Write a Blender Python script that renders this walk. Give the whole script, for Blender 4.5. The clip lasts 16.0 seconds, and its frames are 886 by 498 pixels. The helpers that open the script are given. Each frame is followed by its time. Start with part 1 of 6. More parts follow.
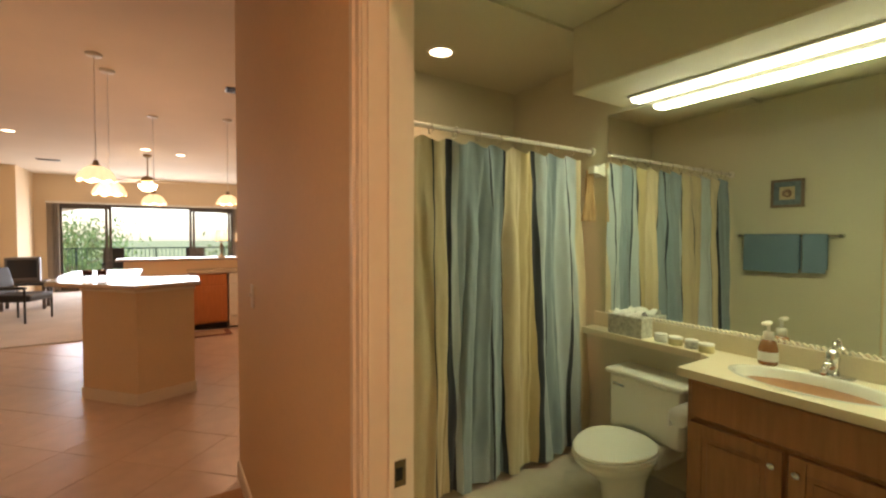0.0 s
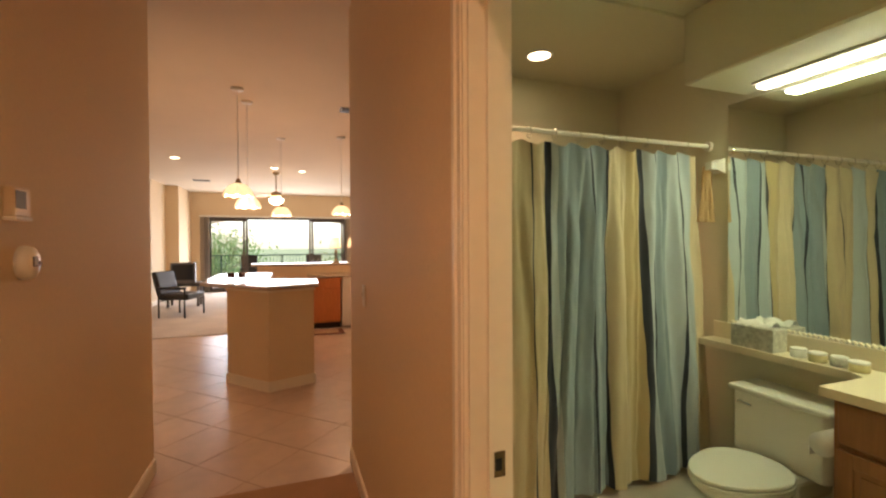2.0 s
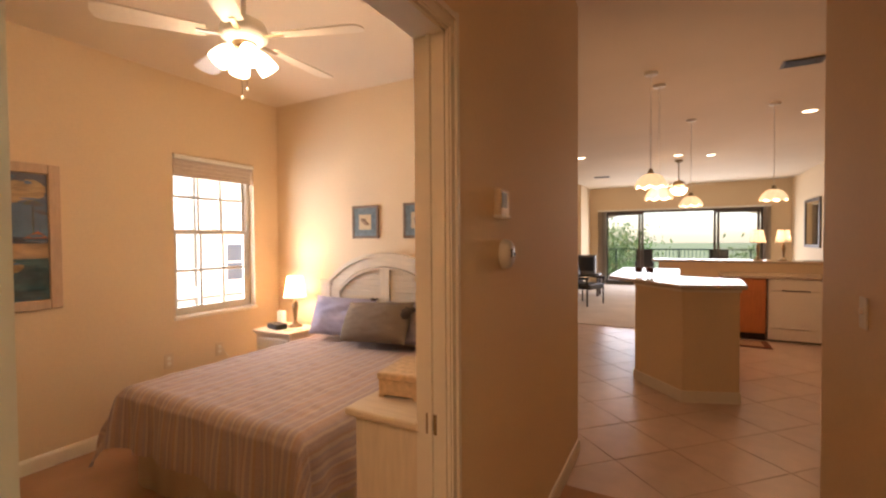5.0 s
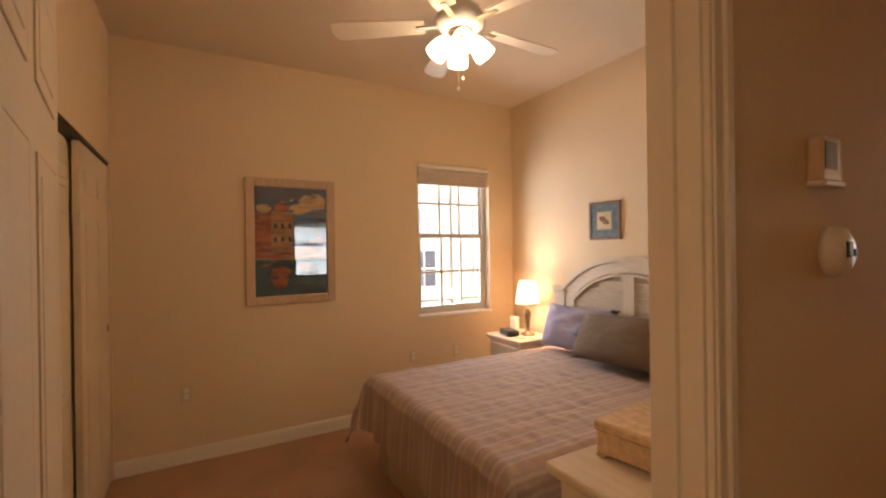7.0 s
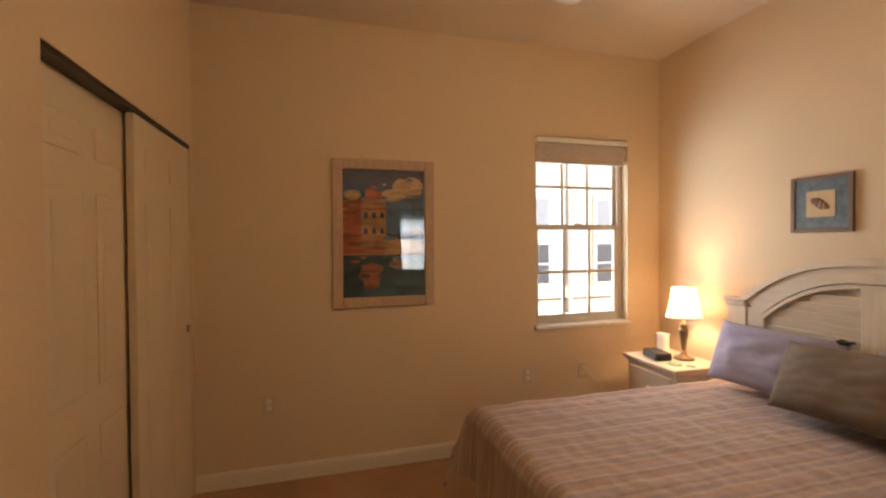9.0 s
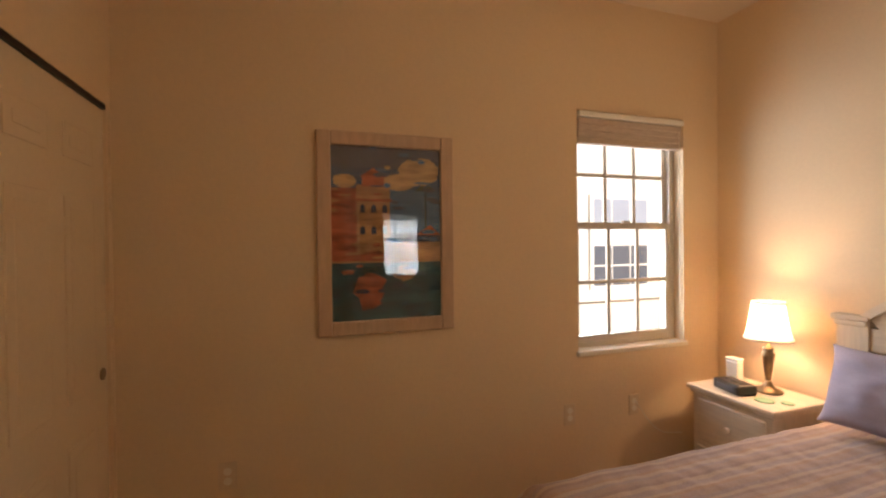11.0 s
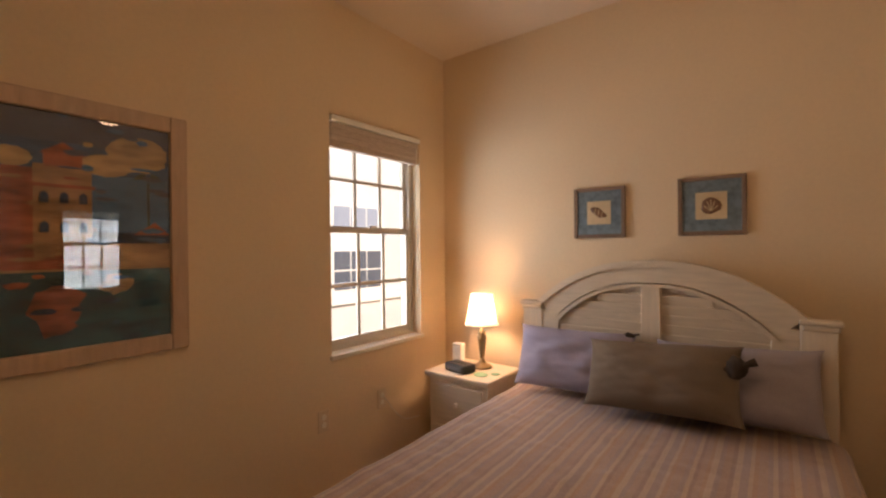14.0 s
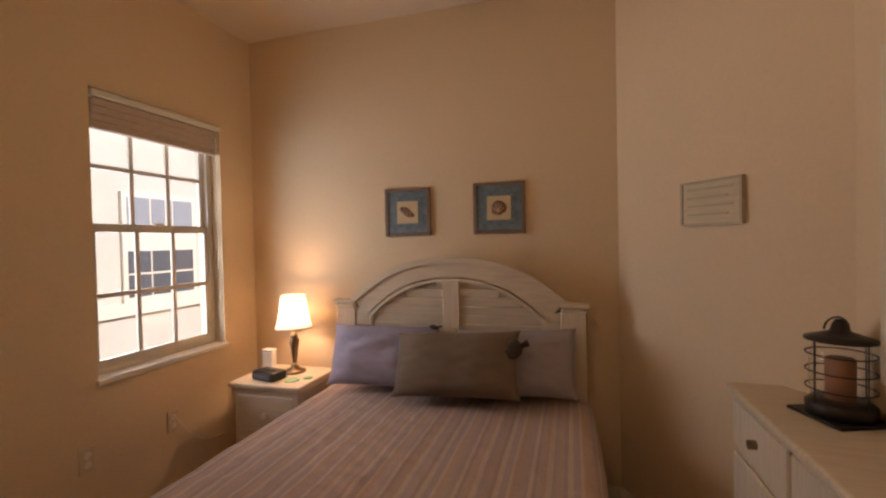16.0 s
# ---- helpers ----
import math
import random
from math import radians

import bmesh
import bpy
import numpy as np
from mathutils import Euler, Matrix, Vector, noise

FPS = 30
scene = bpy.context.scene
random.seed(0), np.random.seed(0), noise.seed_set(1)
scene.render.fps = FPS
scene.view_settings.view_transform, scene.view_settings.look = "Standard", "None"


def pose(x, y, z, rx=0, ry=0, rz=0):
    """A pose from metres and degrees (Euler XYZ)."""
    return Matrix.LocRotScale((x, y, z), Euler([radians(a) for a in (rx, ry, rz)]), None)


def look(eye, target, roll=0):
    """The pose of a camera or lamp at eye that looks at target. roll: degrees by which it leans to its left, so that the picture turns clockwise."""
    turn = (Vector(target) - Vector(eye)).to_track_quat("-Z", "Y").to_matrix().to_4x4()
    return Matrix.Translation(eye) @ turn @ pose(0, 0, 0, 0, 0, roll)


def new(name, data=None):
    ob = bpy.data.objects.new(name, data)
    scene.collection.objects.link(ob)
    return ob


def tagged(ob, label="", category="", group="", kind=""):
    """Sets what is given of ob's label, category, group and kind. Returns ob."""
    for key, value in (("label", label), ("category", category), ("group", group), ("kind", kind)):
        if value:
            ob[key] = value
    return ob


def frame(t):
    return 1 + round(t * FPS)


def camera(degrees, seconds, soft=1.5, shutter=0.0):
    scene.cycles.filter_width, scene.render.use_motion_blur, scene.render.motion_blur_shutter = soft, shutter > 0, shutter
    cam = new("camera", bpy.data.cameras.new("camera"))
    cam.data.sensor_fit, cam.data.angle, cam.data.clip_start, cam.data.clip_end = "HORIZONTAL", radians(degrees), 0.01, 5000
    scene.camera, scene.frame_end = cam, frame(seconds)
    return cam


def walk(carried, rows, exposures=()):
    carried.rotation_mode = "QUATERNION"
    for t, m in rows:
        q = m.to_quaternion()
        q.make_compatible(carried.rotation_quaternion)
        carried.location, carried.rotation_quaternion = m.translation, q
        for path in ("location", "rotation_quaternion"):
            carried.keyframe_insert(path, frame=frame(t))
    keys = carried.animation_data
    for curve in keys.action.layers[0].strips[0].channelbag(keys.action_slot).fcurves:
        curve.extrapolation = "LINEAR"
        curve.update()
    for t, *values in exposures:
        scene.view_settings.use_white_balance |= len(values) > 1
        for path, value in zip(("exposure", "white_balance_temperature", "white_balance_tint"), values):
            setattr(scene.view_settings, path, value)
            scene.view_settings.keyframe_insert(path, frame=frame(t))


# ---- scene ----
cam = camera(91.1, 16.0, soft=2.3)
PATH = [
    (0, (0.222, 0.317, 1.462), (1.302, 1.999, 1.4), 0.2),
    (0.5, (0.216, 0.332, 1.467), (1.279, 2.025, 1.403), 0.0),
    (1, (0.203, 0.328, 1.46), (1.198, 2.062, 1.409), -0.1),
    (1.5, (0.196, 0.302, 1.463), (1.059, 2.105, 1.419), -0.3),
    (2, (0.202, 0.275, 1.443), (0.875, 2.159, 1.414), -0.3),
    (2.5, (0.187, 0.274, 1.447), (0.643, 2.221, 1.414), -0.8),
    (3, (0.188, 0.267, 1.447), (0.378, 2.257, 1.411), -0.3),
    (3.5, (0.162, 0.263, 1.44), (0.043, 2.26, 1.401), -0.1),
    (4, (0.143, 0.293, 1.429), (-0.282, 2.247, 1.387), -0.5),
    (4.5, (0.074, 0.376, 1.429), (-0.627, 2.249, 1.387), -0.5),
    (5, (-0.015, 0.48, 1.444), (-0.968, 2.237, 1.397), -0.4),
    (5.2, (-0.053, 0.484, 1.44), (-1.091, 2.193, 1.399), -0.2),
    (7.3, (-0.26, 0.903, 1.403), (-2.054, 1.786, 1.397), -0.8),
    (7.5, (-0.33, 0.922, 1.414), (-2.147, 1.758, 1.404), -0.7),
    (8, (-0.481, 0.929, 1.417), (-2.334, 1.683, 1.408), -0.5),
    (8.5, (-0.637, 1.003, 1.409), (-2.53, 1.648, 1.395), -0.4),
    (9, (-0.817, 1.091, 1.414), (-2.746, 1.619, 1.383), -0.4),
    (9.2, (-0.889, 1.085, 1.407), (-2.822, 1.597, 1.375), -0.3),
    (11.3, (-1.614, 1.033, 1.42), (-3.481, 1.75, 1.405), -0.8),
    (11.5, (-1.648, 1.013, 1.408), (-3.483, 1.809, 1.406), -0.8),
    (12, (-1.677, 0.988, 1.408), (-3.419, 1.971, 1.409), -0.5),
    (12.5, (-1.675, 0.981, 1.406), (-3.303, 2.143, 1.411), -0.3),
    (13, (-1.682, 0.969, 1.394), (-3.167, 2.309, 1.411), -0.3),
    (13.5, (-1.661, 0.986, 1.399), (-3.007, 2.466, 1.407), -0.5),
    (14, (-1.632, 1.003, 1.403), (-2.846, 2.592, 1.399), -0.6),
    (14.5, (-1.609, 1.021, 1.399), (-2.667, 2.718, 1.388), -0.8),
    (15, (-1.572, 1.03, 1.401), (-2.473, 2.816, 1.378), -1.0),
    (15.5, (-1.525, 1.064, 1.413), (-2.271, 2.919, 1.376), -1.2),
    (16, (-1.492, 1.082, 1.42), (-2.061, 2.999, 1.383), -1.2),
]
walk(cam, [(t, look(e, a, r)) for t, e, a, r in PATH],
     [(0, 1.7, 6500, 17), (2.5, 1.8, 6500, 17), (3.5, 1.9, 6500, 17), (4.2, 1.78, 6500, 17), (5.2, 1.28, 6500, 19), (7.3, 0.92, 6500, 16), (9.2, 0.74, 6500, 14), (11.3, 0.55, 6500, 17), (13.5, 0.35, 6500, 18), (16, 0.0, 6500, 20)])

# ---- light ----
world = bpy.data.worlds.new("sky")
scene.world = world
world.use_nodes = True
wn = world.node_tree
sky = wn.nodes.new("ShaderNodeTexSky")
sky.sky_type = "NISHITA"
sky.sun_disc = False
sky.sun_elevation = radians(38)
sky.sun_rotation = radians(76)
wn.links.new(sky.outputs[0], wn.nodes["Background"].inputs[0])
wn.nodes["Background"].inputs[1].default_value = 0.15

WARM = (1.0, 0.60, 0.34)
TUBE = (0.90, 1.0, 0.52)


def lamp(name, kind, m, watts, colour, size=0.05, size_y=None, angle=None):
    data = bpy.data.lights.new(name, kind)
    data.energy, data.color = watts, colour
    if kind == "AREA":
        data.shape, data.size, data.size_y = "RECTANGLE", size, size_y or size
    elif kind == "SUN":
        data.angle = radians(angle)
    else:
        data.shadow_soft_size = size
        if kind == "SPOT":
            data.spot_size, data.spot_blend = radians(angle), 0.6
    ob = new(name, data)
    ob.matrix_world = m
    return ob


lamp("sun", "SUN", look((8, 2, 6.5), (0, 0, 0)), 5.0, (1.0, 0.95, 0.88), angle=0.5)
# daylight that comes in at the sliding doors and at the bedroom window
lamp("daylight_sliding_doors", "AREA", look((0, 14.5, 1.2), (0, 0, 1.0)), 42, (0.93, 0.95, 1.0), 4.0, 2.0)
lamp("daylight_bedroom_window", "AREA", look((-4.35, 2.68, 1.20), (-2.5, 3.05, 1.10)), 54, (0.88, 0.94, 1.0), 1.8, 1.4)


# ---- materials ----
def nodes_of(name):
    m = bpy.data.materials.new(name)
    m.use_nodes = True
    return m, m.node_tree, m.node_tree.nodes["Principled BSDF"]


def surface(name, colour, rough=0.6, metal=0.0, grain=40.0, vary=0.06, bump=0.05, coat=0.0, stain=1.5, stretch=(1, 1, 1), spec=0.5):
    """Colour with variation at two scales, and fine relief."""
    m, nt, b = nodes_of(name)
    tc = nt.nodes.new("ShaderNodeTexCoord")
    mp = nt.nodes.new("ShaderNodeMapping")
    mp.inputs["Scale"].default_value = stretch
    nt.links.new(tc.outputs["Object"], mp.inputs[0])
    fine, wide = nt.nodes.new("ShaderNodeTexNoise"), nt.nodes.new("ShaderNodeTexNoise")
    fine.inputs["Scale"].default_value, wide.inputs["Scale"].default_value = grain, stain
    fine.inputs["Detail"].default_value = 4
    nt.links.new(mp.outputs[0], fine.inputs["Vector"])
    nt.links.new(mp.outputs[0], wide.inputs["Vector"])
    add = nt.nodes.new("ShaderNodeMath")
    add.operation = "ADD"
    nt.links.new(fine.outputs[0], add.inputs[0])
    nt.links.new(wide.outputs[0], add.inputs[1])
    rng = nt.nodes.new("ShaderNodeMapRange")
    rng.inputs["From Min"].default_value, rng.inputs["From Max"].default_value = 0.6, 1.4
    rng.inputs["To Min"].default_value, rng.inputs["To Max"].default_value = 1 - vary * 1.5, 1 + vary * 1.5
    nt.links.new(add.outputs[0], rng.inputs[0])
    hsv = nt.nodes.new("ShaderNodeHueSaturation")
    hsv.inputs["Color"].default_value = (*colour, 1)
    nt.links.new(rng.outputs[0], hsv.inputs["Value"])
    nt.links.new(hsv.outputs[0], b.inputs["Base Color"])
    b.inputs["Roughness"].default_value, b.inputs["Metallic"].default_value = rough, metal
    b.inputs["Coat Weight"].default_value, b.inputs["Coat Roughness"].default_value = coat, 0.08
    b.inputs["Specular IOR Level"].default_value = spec
    if bump:
        bp = nt.nodes.new("ShaderNodeBump")
        bp.inputs["Strength"].default_value, bp.inputs["Distance"].default_value = bump, 0.01
        nt.links.new(fine.outputs[0], bp.inputs["Height"])
        nt.links.new(bp.outputs[0], b.inputs["Normal"])
    return m


def glow(name, colour, strength):
    m, nt, b = nodes_of(name)
    b.inputs["Base Color"].default_value = (0.9, 0.88, 0.8, 1)
    b.inputs["Emission Color"].default_value = (*colour, 1)
    b.inputs["Emission Strength"].default_value = strength
    return m


def pane_glass(name, gloss=1.0):
    m, nt, b = nodes_of(name)
    nt.nodes.remove(b)
    clear, shine = nt.nodes.new("ShaderNodeBsdfTransparent"), nt.nodes.new("ShaderNodeBsdfGlossy")
    shine.inputs["Roughness"].default_value = 0.01
    # gloss rises towards grazing view, the same on both faces of the pane
    fac, power, scale_, mix = nt.nodes.new("ShaderNodeLayerWeight"), nt.nodes.new("ShaderNodeMath"), nt.nodes.new("ShaderNodeMath"), nt.nodes.new("ShaderNodeMixShader")
    fac.inputs[0].default_value = 0.5
    power.operation, scale_.operation = "POWER", "MULTIPLY_ADD"
    power.inputs[1].default_value, scale_.inputs[1].default_value, scale_.inputs[2].default_value = 5.0, 0.9 * gloss, 0.035 * gloss
    nt.links.new(fac.outputs["Facing"], power.inputs[0])
    nt.links.new(power.outputs[0], scale_.inputs[0])
    nt.links.new(scale_.outputs[0], mix.inputs[0])
    nt.links.new(clear.outputs[0], mix.inputs[1])
    nt.links.new(shine.outputs[0], mix.inputs[2])
    nt.links.new(mix.outputs[0], nt.nodes["Material Output"].inputs[0])
    return m


def cloth_shade(name, colour, through_light=0.6):
    """Thin cloth or frosted glass that lets lamp light through."""
    m, nt, b = nodes_of(name)
    b.inputs["Base Color"].default_value = (*colour, 1)
    b.inputs["Roughness"].default_value = 0.8
    tr, mix = nt.nodes.new("ShaderNodeBsdfTranslucent"), nt.nodes.new("ShaderNodeMixShader")
    tr.inputs[0].default_value = (*colour, 1)
    mix.inputs[0].default_value = through_light
    nt.links.new(b.outputs[0], mix.inputs[1])
    nt.links.new(tr.outputs[0], mix.inputs[2])
    nt.links.new(mix.outputs[0], nt.nodes["Material Output"].inputs[0])
    return m


def striped(name, stops, bump=0.15, rough=0.85, weave=260.0, repeat=1.0):
    """Cloth with woven stripes across its width (first UV axis)."""
    m, nt, b = nodes_of(name)
    uv = nt.nodes.new("ShaderNodeUVMap")
    sep = nt.nodes.new("ShaderNodeSeparateXYZ")
    nt.links.new(uv.outputs[0], sep.inputs[0])
    mul, fr = nt.nodes.new("ShaderNodeMath"), nt.nodes.new("ShaderNodeMath")
    mul.operation, fr.operation = "MULTIPLY", "FRACT"
    mul.inputs[1].default_value = repeat
    nt.links.new(sep.outputs[0], mul.inputs[0])
    nt.links.new(mul.outputs[0], fr.inputs[0])
    ramp = nt.nodes.new("ShaderNodeValToRGB")
    ramp.color_ramp.interpolation = "CONSTANT"
    el = ramp.color_ramp.elements
    el[0].position, el[0].color = 0.0, (*stops[0][1], 1)
    el[1].position, el[1].color = stops[1][0], (*stops[1][1], 1)
    for p, c in stops[2:]:
        e = el.new(p)
        e.color = (*c, 1)
    nt.links.new(fr.outputs[0], ramp.inputs[0])
    noi = nt.nodes.new("ShaderNodeTexNoise")
    noi.inputs["Scale"].default_value, noi.inputs["Detail"].default_value = weave, 3
    tc = nt.nodes.new("ShaderNodeTexCoord")
    nt.links.new(tc.outputs["Object"], noi.inputs["Vector"])
    rng = nt.nodes.new("ShaderNodeMapRange")
    rng.inputs["To Min"].default_value, rng.inputs["To Max"].default_value = 0.8, 1.2
    nt.links.new(noi.outputs[0], rng.inputs[0])
    hsv = nt.nodes.new("ShaderNodeHueSaturation")
    nt.links.new(ramp.outputs[0], hsv.inputs["Color"])
    nt.links.new(rng.outputs[0], hsv.inputs["Value"])
    nt.links.new(hsv.outputs[0], b.inputs["Base Color"])
    b.inputs["Roughness"].default_value = rough
    b.inputs["Sheen Weight"].default_value = 0.2
    bp = nt.nodes.new("ShaderNodeBump")
    bp.inputs["Strength"].default_value, bp.inputs["Distance"].default_value = bump, 0.004
    nt.links.new(noi.outputs[0], bp.inputs["Height"])
    nt.links.new(bp.outputs[0], b.inputs["Normal"])
    return m


PAINT = surface("cream_wall_paint", (0.74, 0.585, 0.38), 0.75, grain=55, vary=0.025, bump=0.10, stain=0.9)
BATHPAINT = surface("pale_bath_paint", (0.64, 0.60, 0.43), 0.6, grain=90, vary=0.02, bump=0.05)
CEILING = surface("ceiling_paint", (0.72, 0.61, 0.46), 0.85, grain=140, vary=0.03, bump=0.12)
TRIM = surface("white_trim_paint", (0.80, 0.74, 0.62), 0.4, grain=30, vary=0.02, bump=0.01)
DOORPAINT = surface("door_paint", (0.72, 0.60, 0.42), 0.45, grain=60, vary=0.03, bump=0.02)
CARPET = surface("tan_carpet", (0.44, 0.26, 0.15), 0.95, grain=320, vary=0.12, bump=0.5, stain=3)
PALECARPET = surface("pale_carpet", (0.62, 0.56, 0.50), 0.95, grain=320, vary=0.1, bump=0.5, stain=2)
GROUT = surface("grout", (0.52, 0.395, 0.305), 0.9, grain=200, vary=0.1)
TILE = surface("beige_floor_tile", (0.56, 0.42, 0.33), 0.30, grain=9, vary=0.07, bump=0.02, stain=2.5)
BATHTILE = surface("pale_bath_tile", (0.60, 0.55, 0.44), 0.25, grain=10, vary=0.06, bump=0.01)
WHITEWASH = surface("whitewashed_wood", (0.72, 0.62, 0.47), 0.5, grain=60, vary=0.09, bump=0.08, stretch=(1, 1, 0.12))
WHITEWASH_X = surface("whitewashed_boards", (0.70, 0.60, 0.45), 0.5, grain=60, vary=0.10, bump=0.08, stretch=(0.12, 1, 1))
OAK = surface("oak_cabinet", (0.32, 0.145, 0.055), 0.45, grain=50, vary=0.16, bump=0.05, stretch=(1, 1, 0.1))
CHERRY = surface("kitchen_cabinet_wood", (0.50, 0.17, 0.05), 0.4, grain=45, vary=0.14, bump=0.04, stretch=(1, 1, 0.1))
LAMINATE = surface("cream_solid_top", (0.76, 0.68, 0.50), 0.3, grain=200, vary=0.05, bump=0.0)
STONE = surface("kitchen_counter", (0.50, 0.42, 0.32), 0.12, grain=120, vary=0.12, bump=0.0)
PORCELAIN = surface("white_porcelain", (0.80, 0.80, 0.72), 0.08, grain=5, vary=0.01, bump=0, coat=0.5)
CHROME = surface("chrome", (0.75, 0.75, 0.75), 0.12, 1.0, vary=0.01, bump=0)
BRASS = surface("aged_brass", (0.30, 0.22, 0.13), 0.35, 1.0, vary=0.1, bump=0.02)
DARKMETAL = surface("dark_metal", (0.04, 0.035, 0.03), 0.4, 0.6, vary=0.1, bump=0.03)
BLACK = surface("black_plastic", (0.015, 0.013, 0.012), 0.35, vary=0.05, bump=0.01)
LEATHER = surface("black_leather", (0.02, 0.02, 0.022), 0.35, grain=120, vary=0.1, bump=0.1)
IVORY = surface("ivory_plastic", (0.68, 0.55, 0.38), 0.35, vary=0.02, bump=0)
WHITEPLASTIC = surface("white_plastic", (0.78, 0.74, 0.66), 0.35, vary=0.02, bump=0)
LILAC = surface("lilac_pillow_cotton", (0.38, 0.36, 0.47), 0.9, grain=220, vary=0.07, bump=0.2, stain=6)
GREYPILLOW = surface("grey_pillow_cotton", (0.37, 0.33, 0.35), 0.9, grain=220, vary=0.07, bump=0.2, stain=6)
OLIVE = surface("olive_pillow_cotton", (0.19, 0.145, 0.10), 0.9, grain=260, vary=0.1, bump=0.25, stain=6)
SKIRT = surface("tan_bed_skirt", (0.50, 0.38, 0.26), 0.9, grain=200, vary=0.06, bump=0.2)
MATTRESS = surface("mattress_ticking", (0.7, 0.64, 0.55), 0.9, grain=150, vary=0.04, bump=0.1)
BLINDMAT = surface("woven_shade", (0.52, 0.44, 0.36), 0.8, grain=150, vary=0.14, bump=0.15, stretch=(1, 0.15, 1))
ALUMINIUM = surface("white_window_frame", (0.60, 0.55, 0.46), 0.4, vary=0.02, bump=0.01)
BRONZE = surface("bronze_door_frame", (0.10, 0.08, 0.065), 0.4, 0.4, vary=0.05, bump=0.02)
STUCCO = surface("cream_stucco", (0.64, 0.59, 0.51), 0.95, grain=60, vary=0.06, bump=0.3)
BARK = surface("bark", (0.14, 0.10, 0.07), 0.95, grain=30, vary=0.2, bump=0.4)
LEAF = cloth_shade("leaves", (0.14, 0.22, 0.08), 0.5)
GROUNDMAT = surface("lawn", (0.10, 0.13, 0.05), 0.95, grain=8, vary=0.3, bump=0.2)
PAVING = surface("pale_paving", (0.5, 0.44, 0.36), 0.9, grain=20, vary=0.1, bump=0.1)
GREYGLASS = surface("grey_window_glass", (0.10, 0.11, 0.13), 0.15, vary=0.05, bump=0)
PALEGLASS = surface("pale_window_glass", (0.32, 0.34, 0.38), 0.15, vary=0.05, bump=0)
GLASS = pane_glass("clear_glass")
TOWELBLUE = surface("blue_terry", (0.17, 0.26, 0.33), 0.95, grain=400, vary=0.1, bump=0.5)
TOWELTAN = surface("tan_terry", (0.50, 0.33, 0.16), 0.95, grain=400, vary=0.15, bump=0.5)
PAPER = surface("tissue_paper", (0.82, 0.82, 0.78), 0.95, grain=60, vary=0.03, bump=0.1)
TISSUEBOX = surface("patterned_card", (0.50, 0.50, 0.44), 0.7, grain=45, vary=0.35, bump=0.0)
SOAP = surface("amber_soap", (0.30, 0.13, 0.05), 0.1, grain=5, vary=0.05, bump=0, coat=0.6)
WAX = surface("cream_wax", (0.66, 0.58, 0.30), 0.5, vary=0.04, bump=0)
MIRROR, _nt, _b = nodes_of("mirror_silver")
_b.inputs["Base Color"].default_value, _b.inputs["Metallic"].default_value, _b.inputs["Roughness"].default_value = (0.86, 0.88, 0.84, 1), 1.0, 0.01
SHADE = cloth_shade("lampshade_cloth", (0.90, 0.82, 0.66), 0.60)
FROST = glow("lit_frosted_glass", (1.0, 0.80, 0.52), 4.0)
PENDGLASS = glow("lit_pendant_glass", (1.0, 0.66, 0.34), 0.38)
CANGLOW = glow("lit_downlight", (1.0, 0.78, 0.5), 3.5)
TUBEGLOW = glow("lit_fluorescent_diffuser", (0.96, 1.0, 0.78), 2.4)


# ---- mesh helpers ----
def finish(name, bm, material, parent=None, label="", smooth=False):
    me = bpy.data.meshes.new(name)
    bmesh.ops.recalc_face_normals(bm, faces=bm.faces)
    bm.to_mesh(me)
    bm.free()
    if smooth:
        for p in me.polygons:
            p.use_smooth = True
    me.materials.append(material)
    ob = new(name, me)
    if parent is not None:
        ob.parent = parent
    if label:
        ob["label"] = label
    return ob


def part(name, bm, material, parent, label="", smooth=False):
    return finish(name, bm, material, parent, label, smooth)


def thing(name, at, label, category, group="", turn=0.0):
    e = new(name)
    e.empty_display_size = 0.1
    e.matrix_world = pose(*at, 0, 0, turn)
    return tagged(e, label, category, group)


def box(x0, x1, y0, y1, z0, z1, bevel=0.0, bm=None, segs=1):
    own = bmesh.new()
    bmesh.ops.create_cube(own, size=1)
    for v in own.verts:
        v.co = Vector(((x0 + x1) / 2 + v.co.x * (x1 - x0), (y0 + y1) / 2 + v.co.y * (y1 - y0), (z0 + z1) / 2 + v.co.z * (z1 - z0)))
    if bevel:
        bmesh.ops.bevel(own, geom=list(own.edges), offset=bevel, segments=segs, affect="EDGES", profile=0.5)
    if bm is None:
        return own
    return merge(bm, own)


def merge(bm, other, m=None):
    if m is not None:
        bmesh.ops.transform(other, matrix=m, verts=other.verts)
    me = bpy.data.meshes.new("tmp")
    other.to_mesh(me)
    other.free()
    bm.from_mesh(me)
    bpy.data.meshes.remove(me)
    return bm


def lathe(profile, seg=24, bm=None, centre=(0, 0, 0), squash=1.0):
    """Turned shape from (radius, height) pairs."""
    bm = bm or bmesh.new()
    rings = []
    for r, z in profile:
        rings.append([bm.verts.new((centre[0] + max(r, 1e-4) * math.cos(2 * math.pi * i / seg), centre[1] + squash * max(r, 1e-4) * math.sin(2 * math.pi * i / seg), centre[2] + z)) for i in range(seg)])
    for a, b in zip(rings, rings[1:]):
        for i in range(seg):
            bm.faces.new((a[i], a[(i + 1) % seg], b[(i + 1) % seg], b[i]))
    return bm


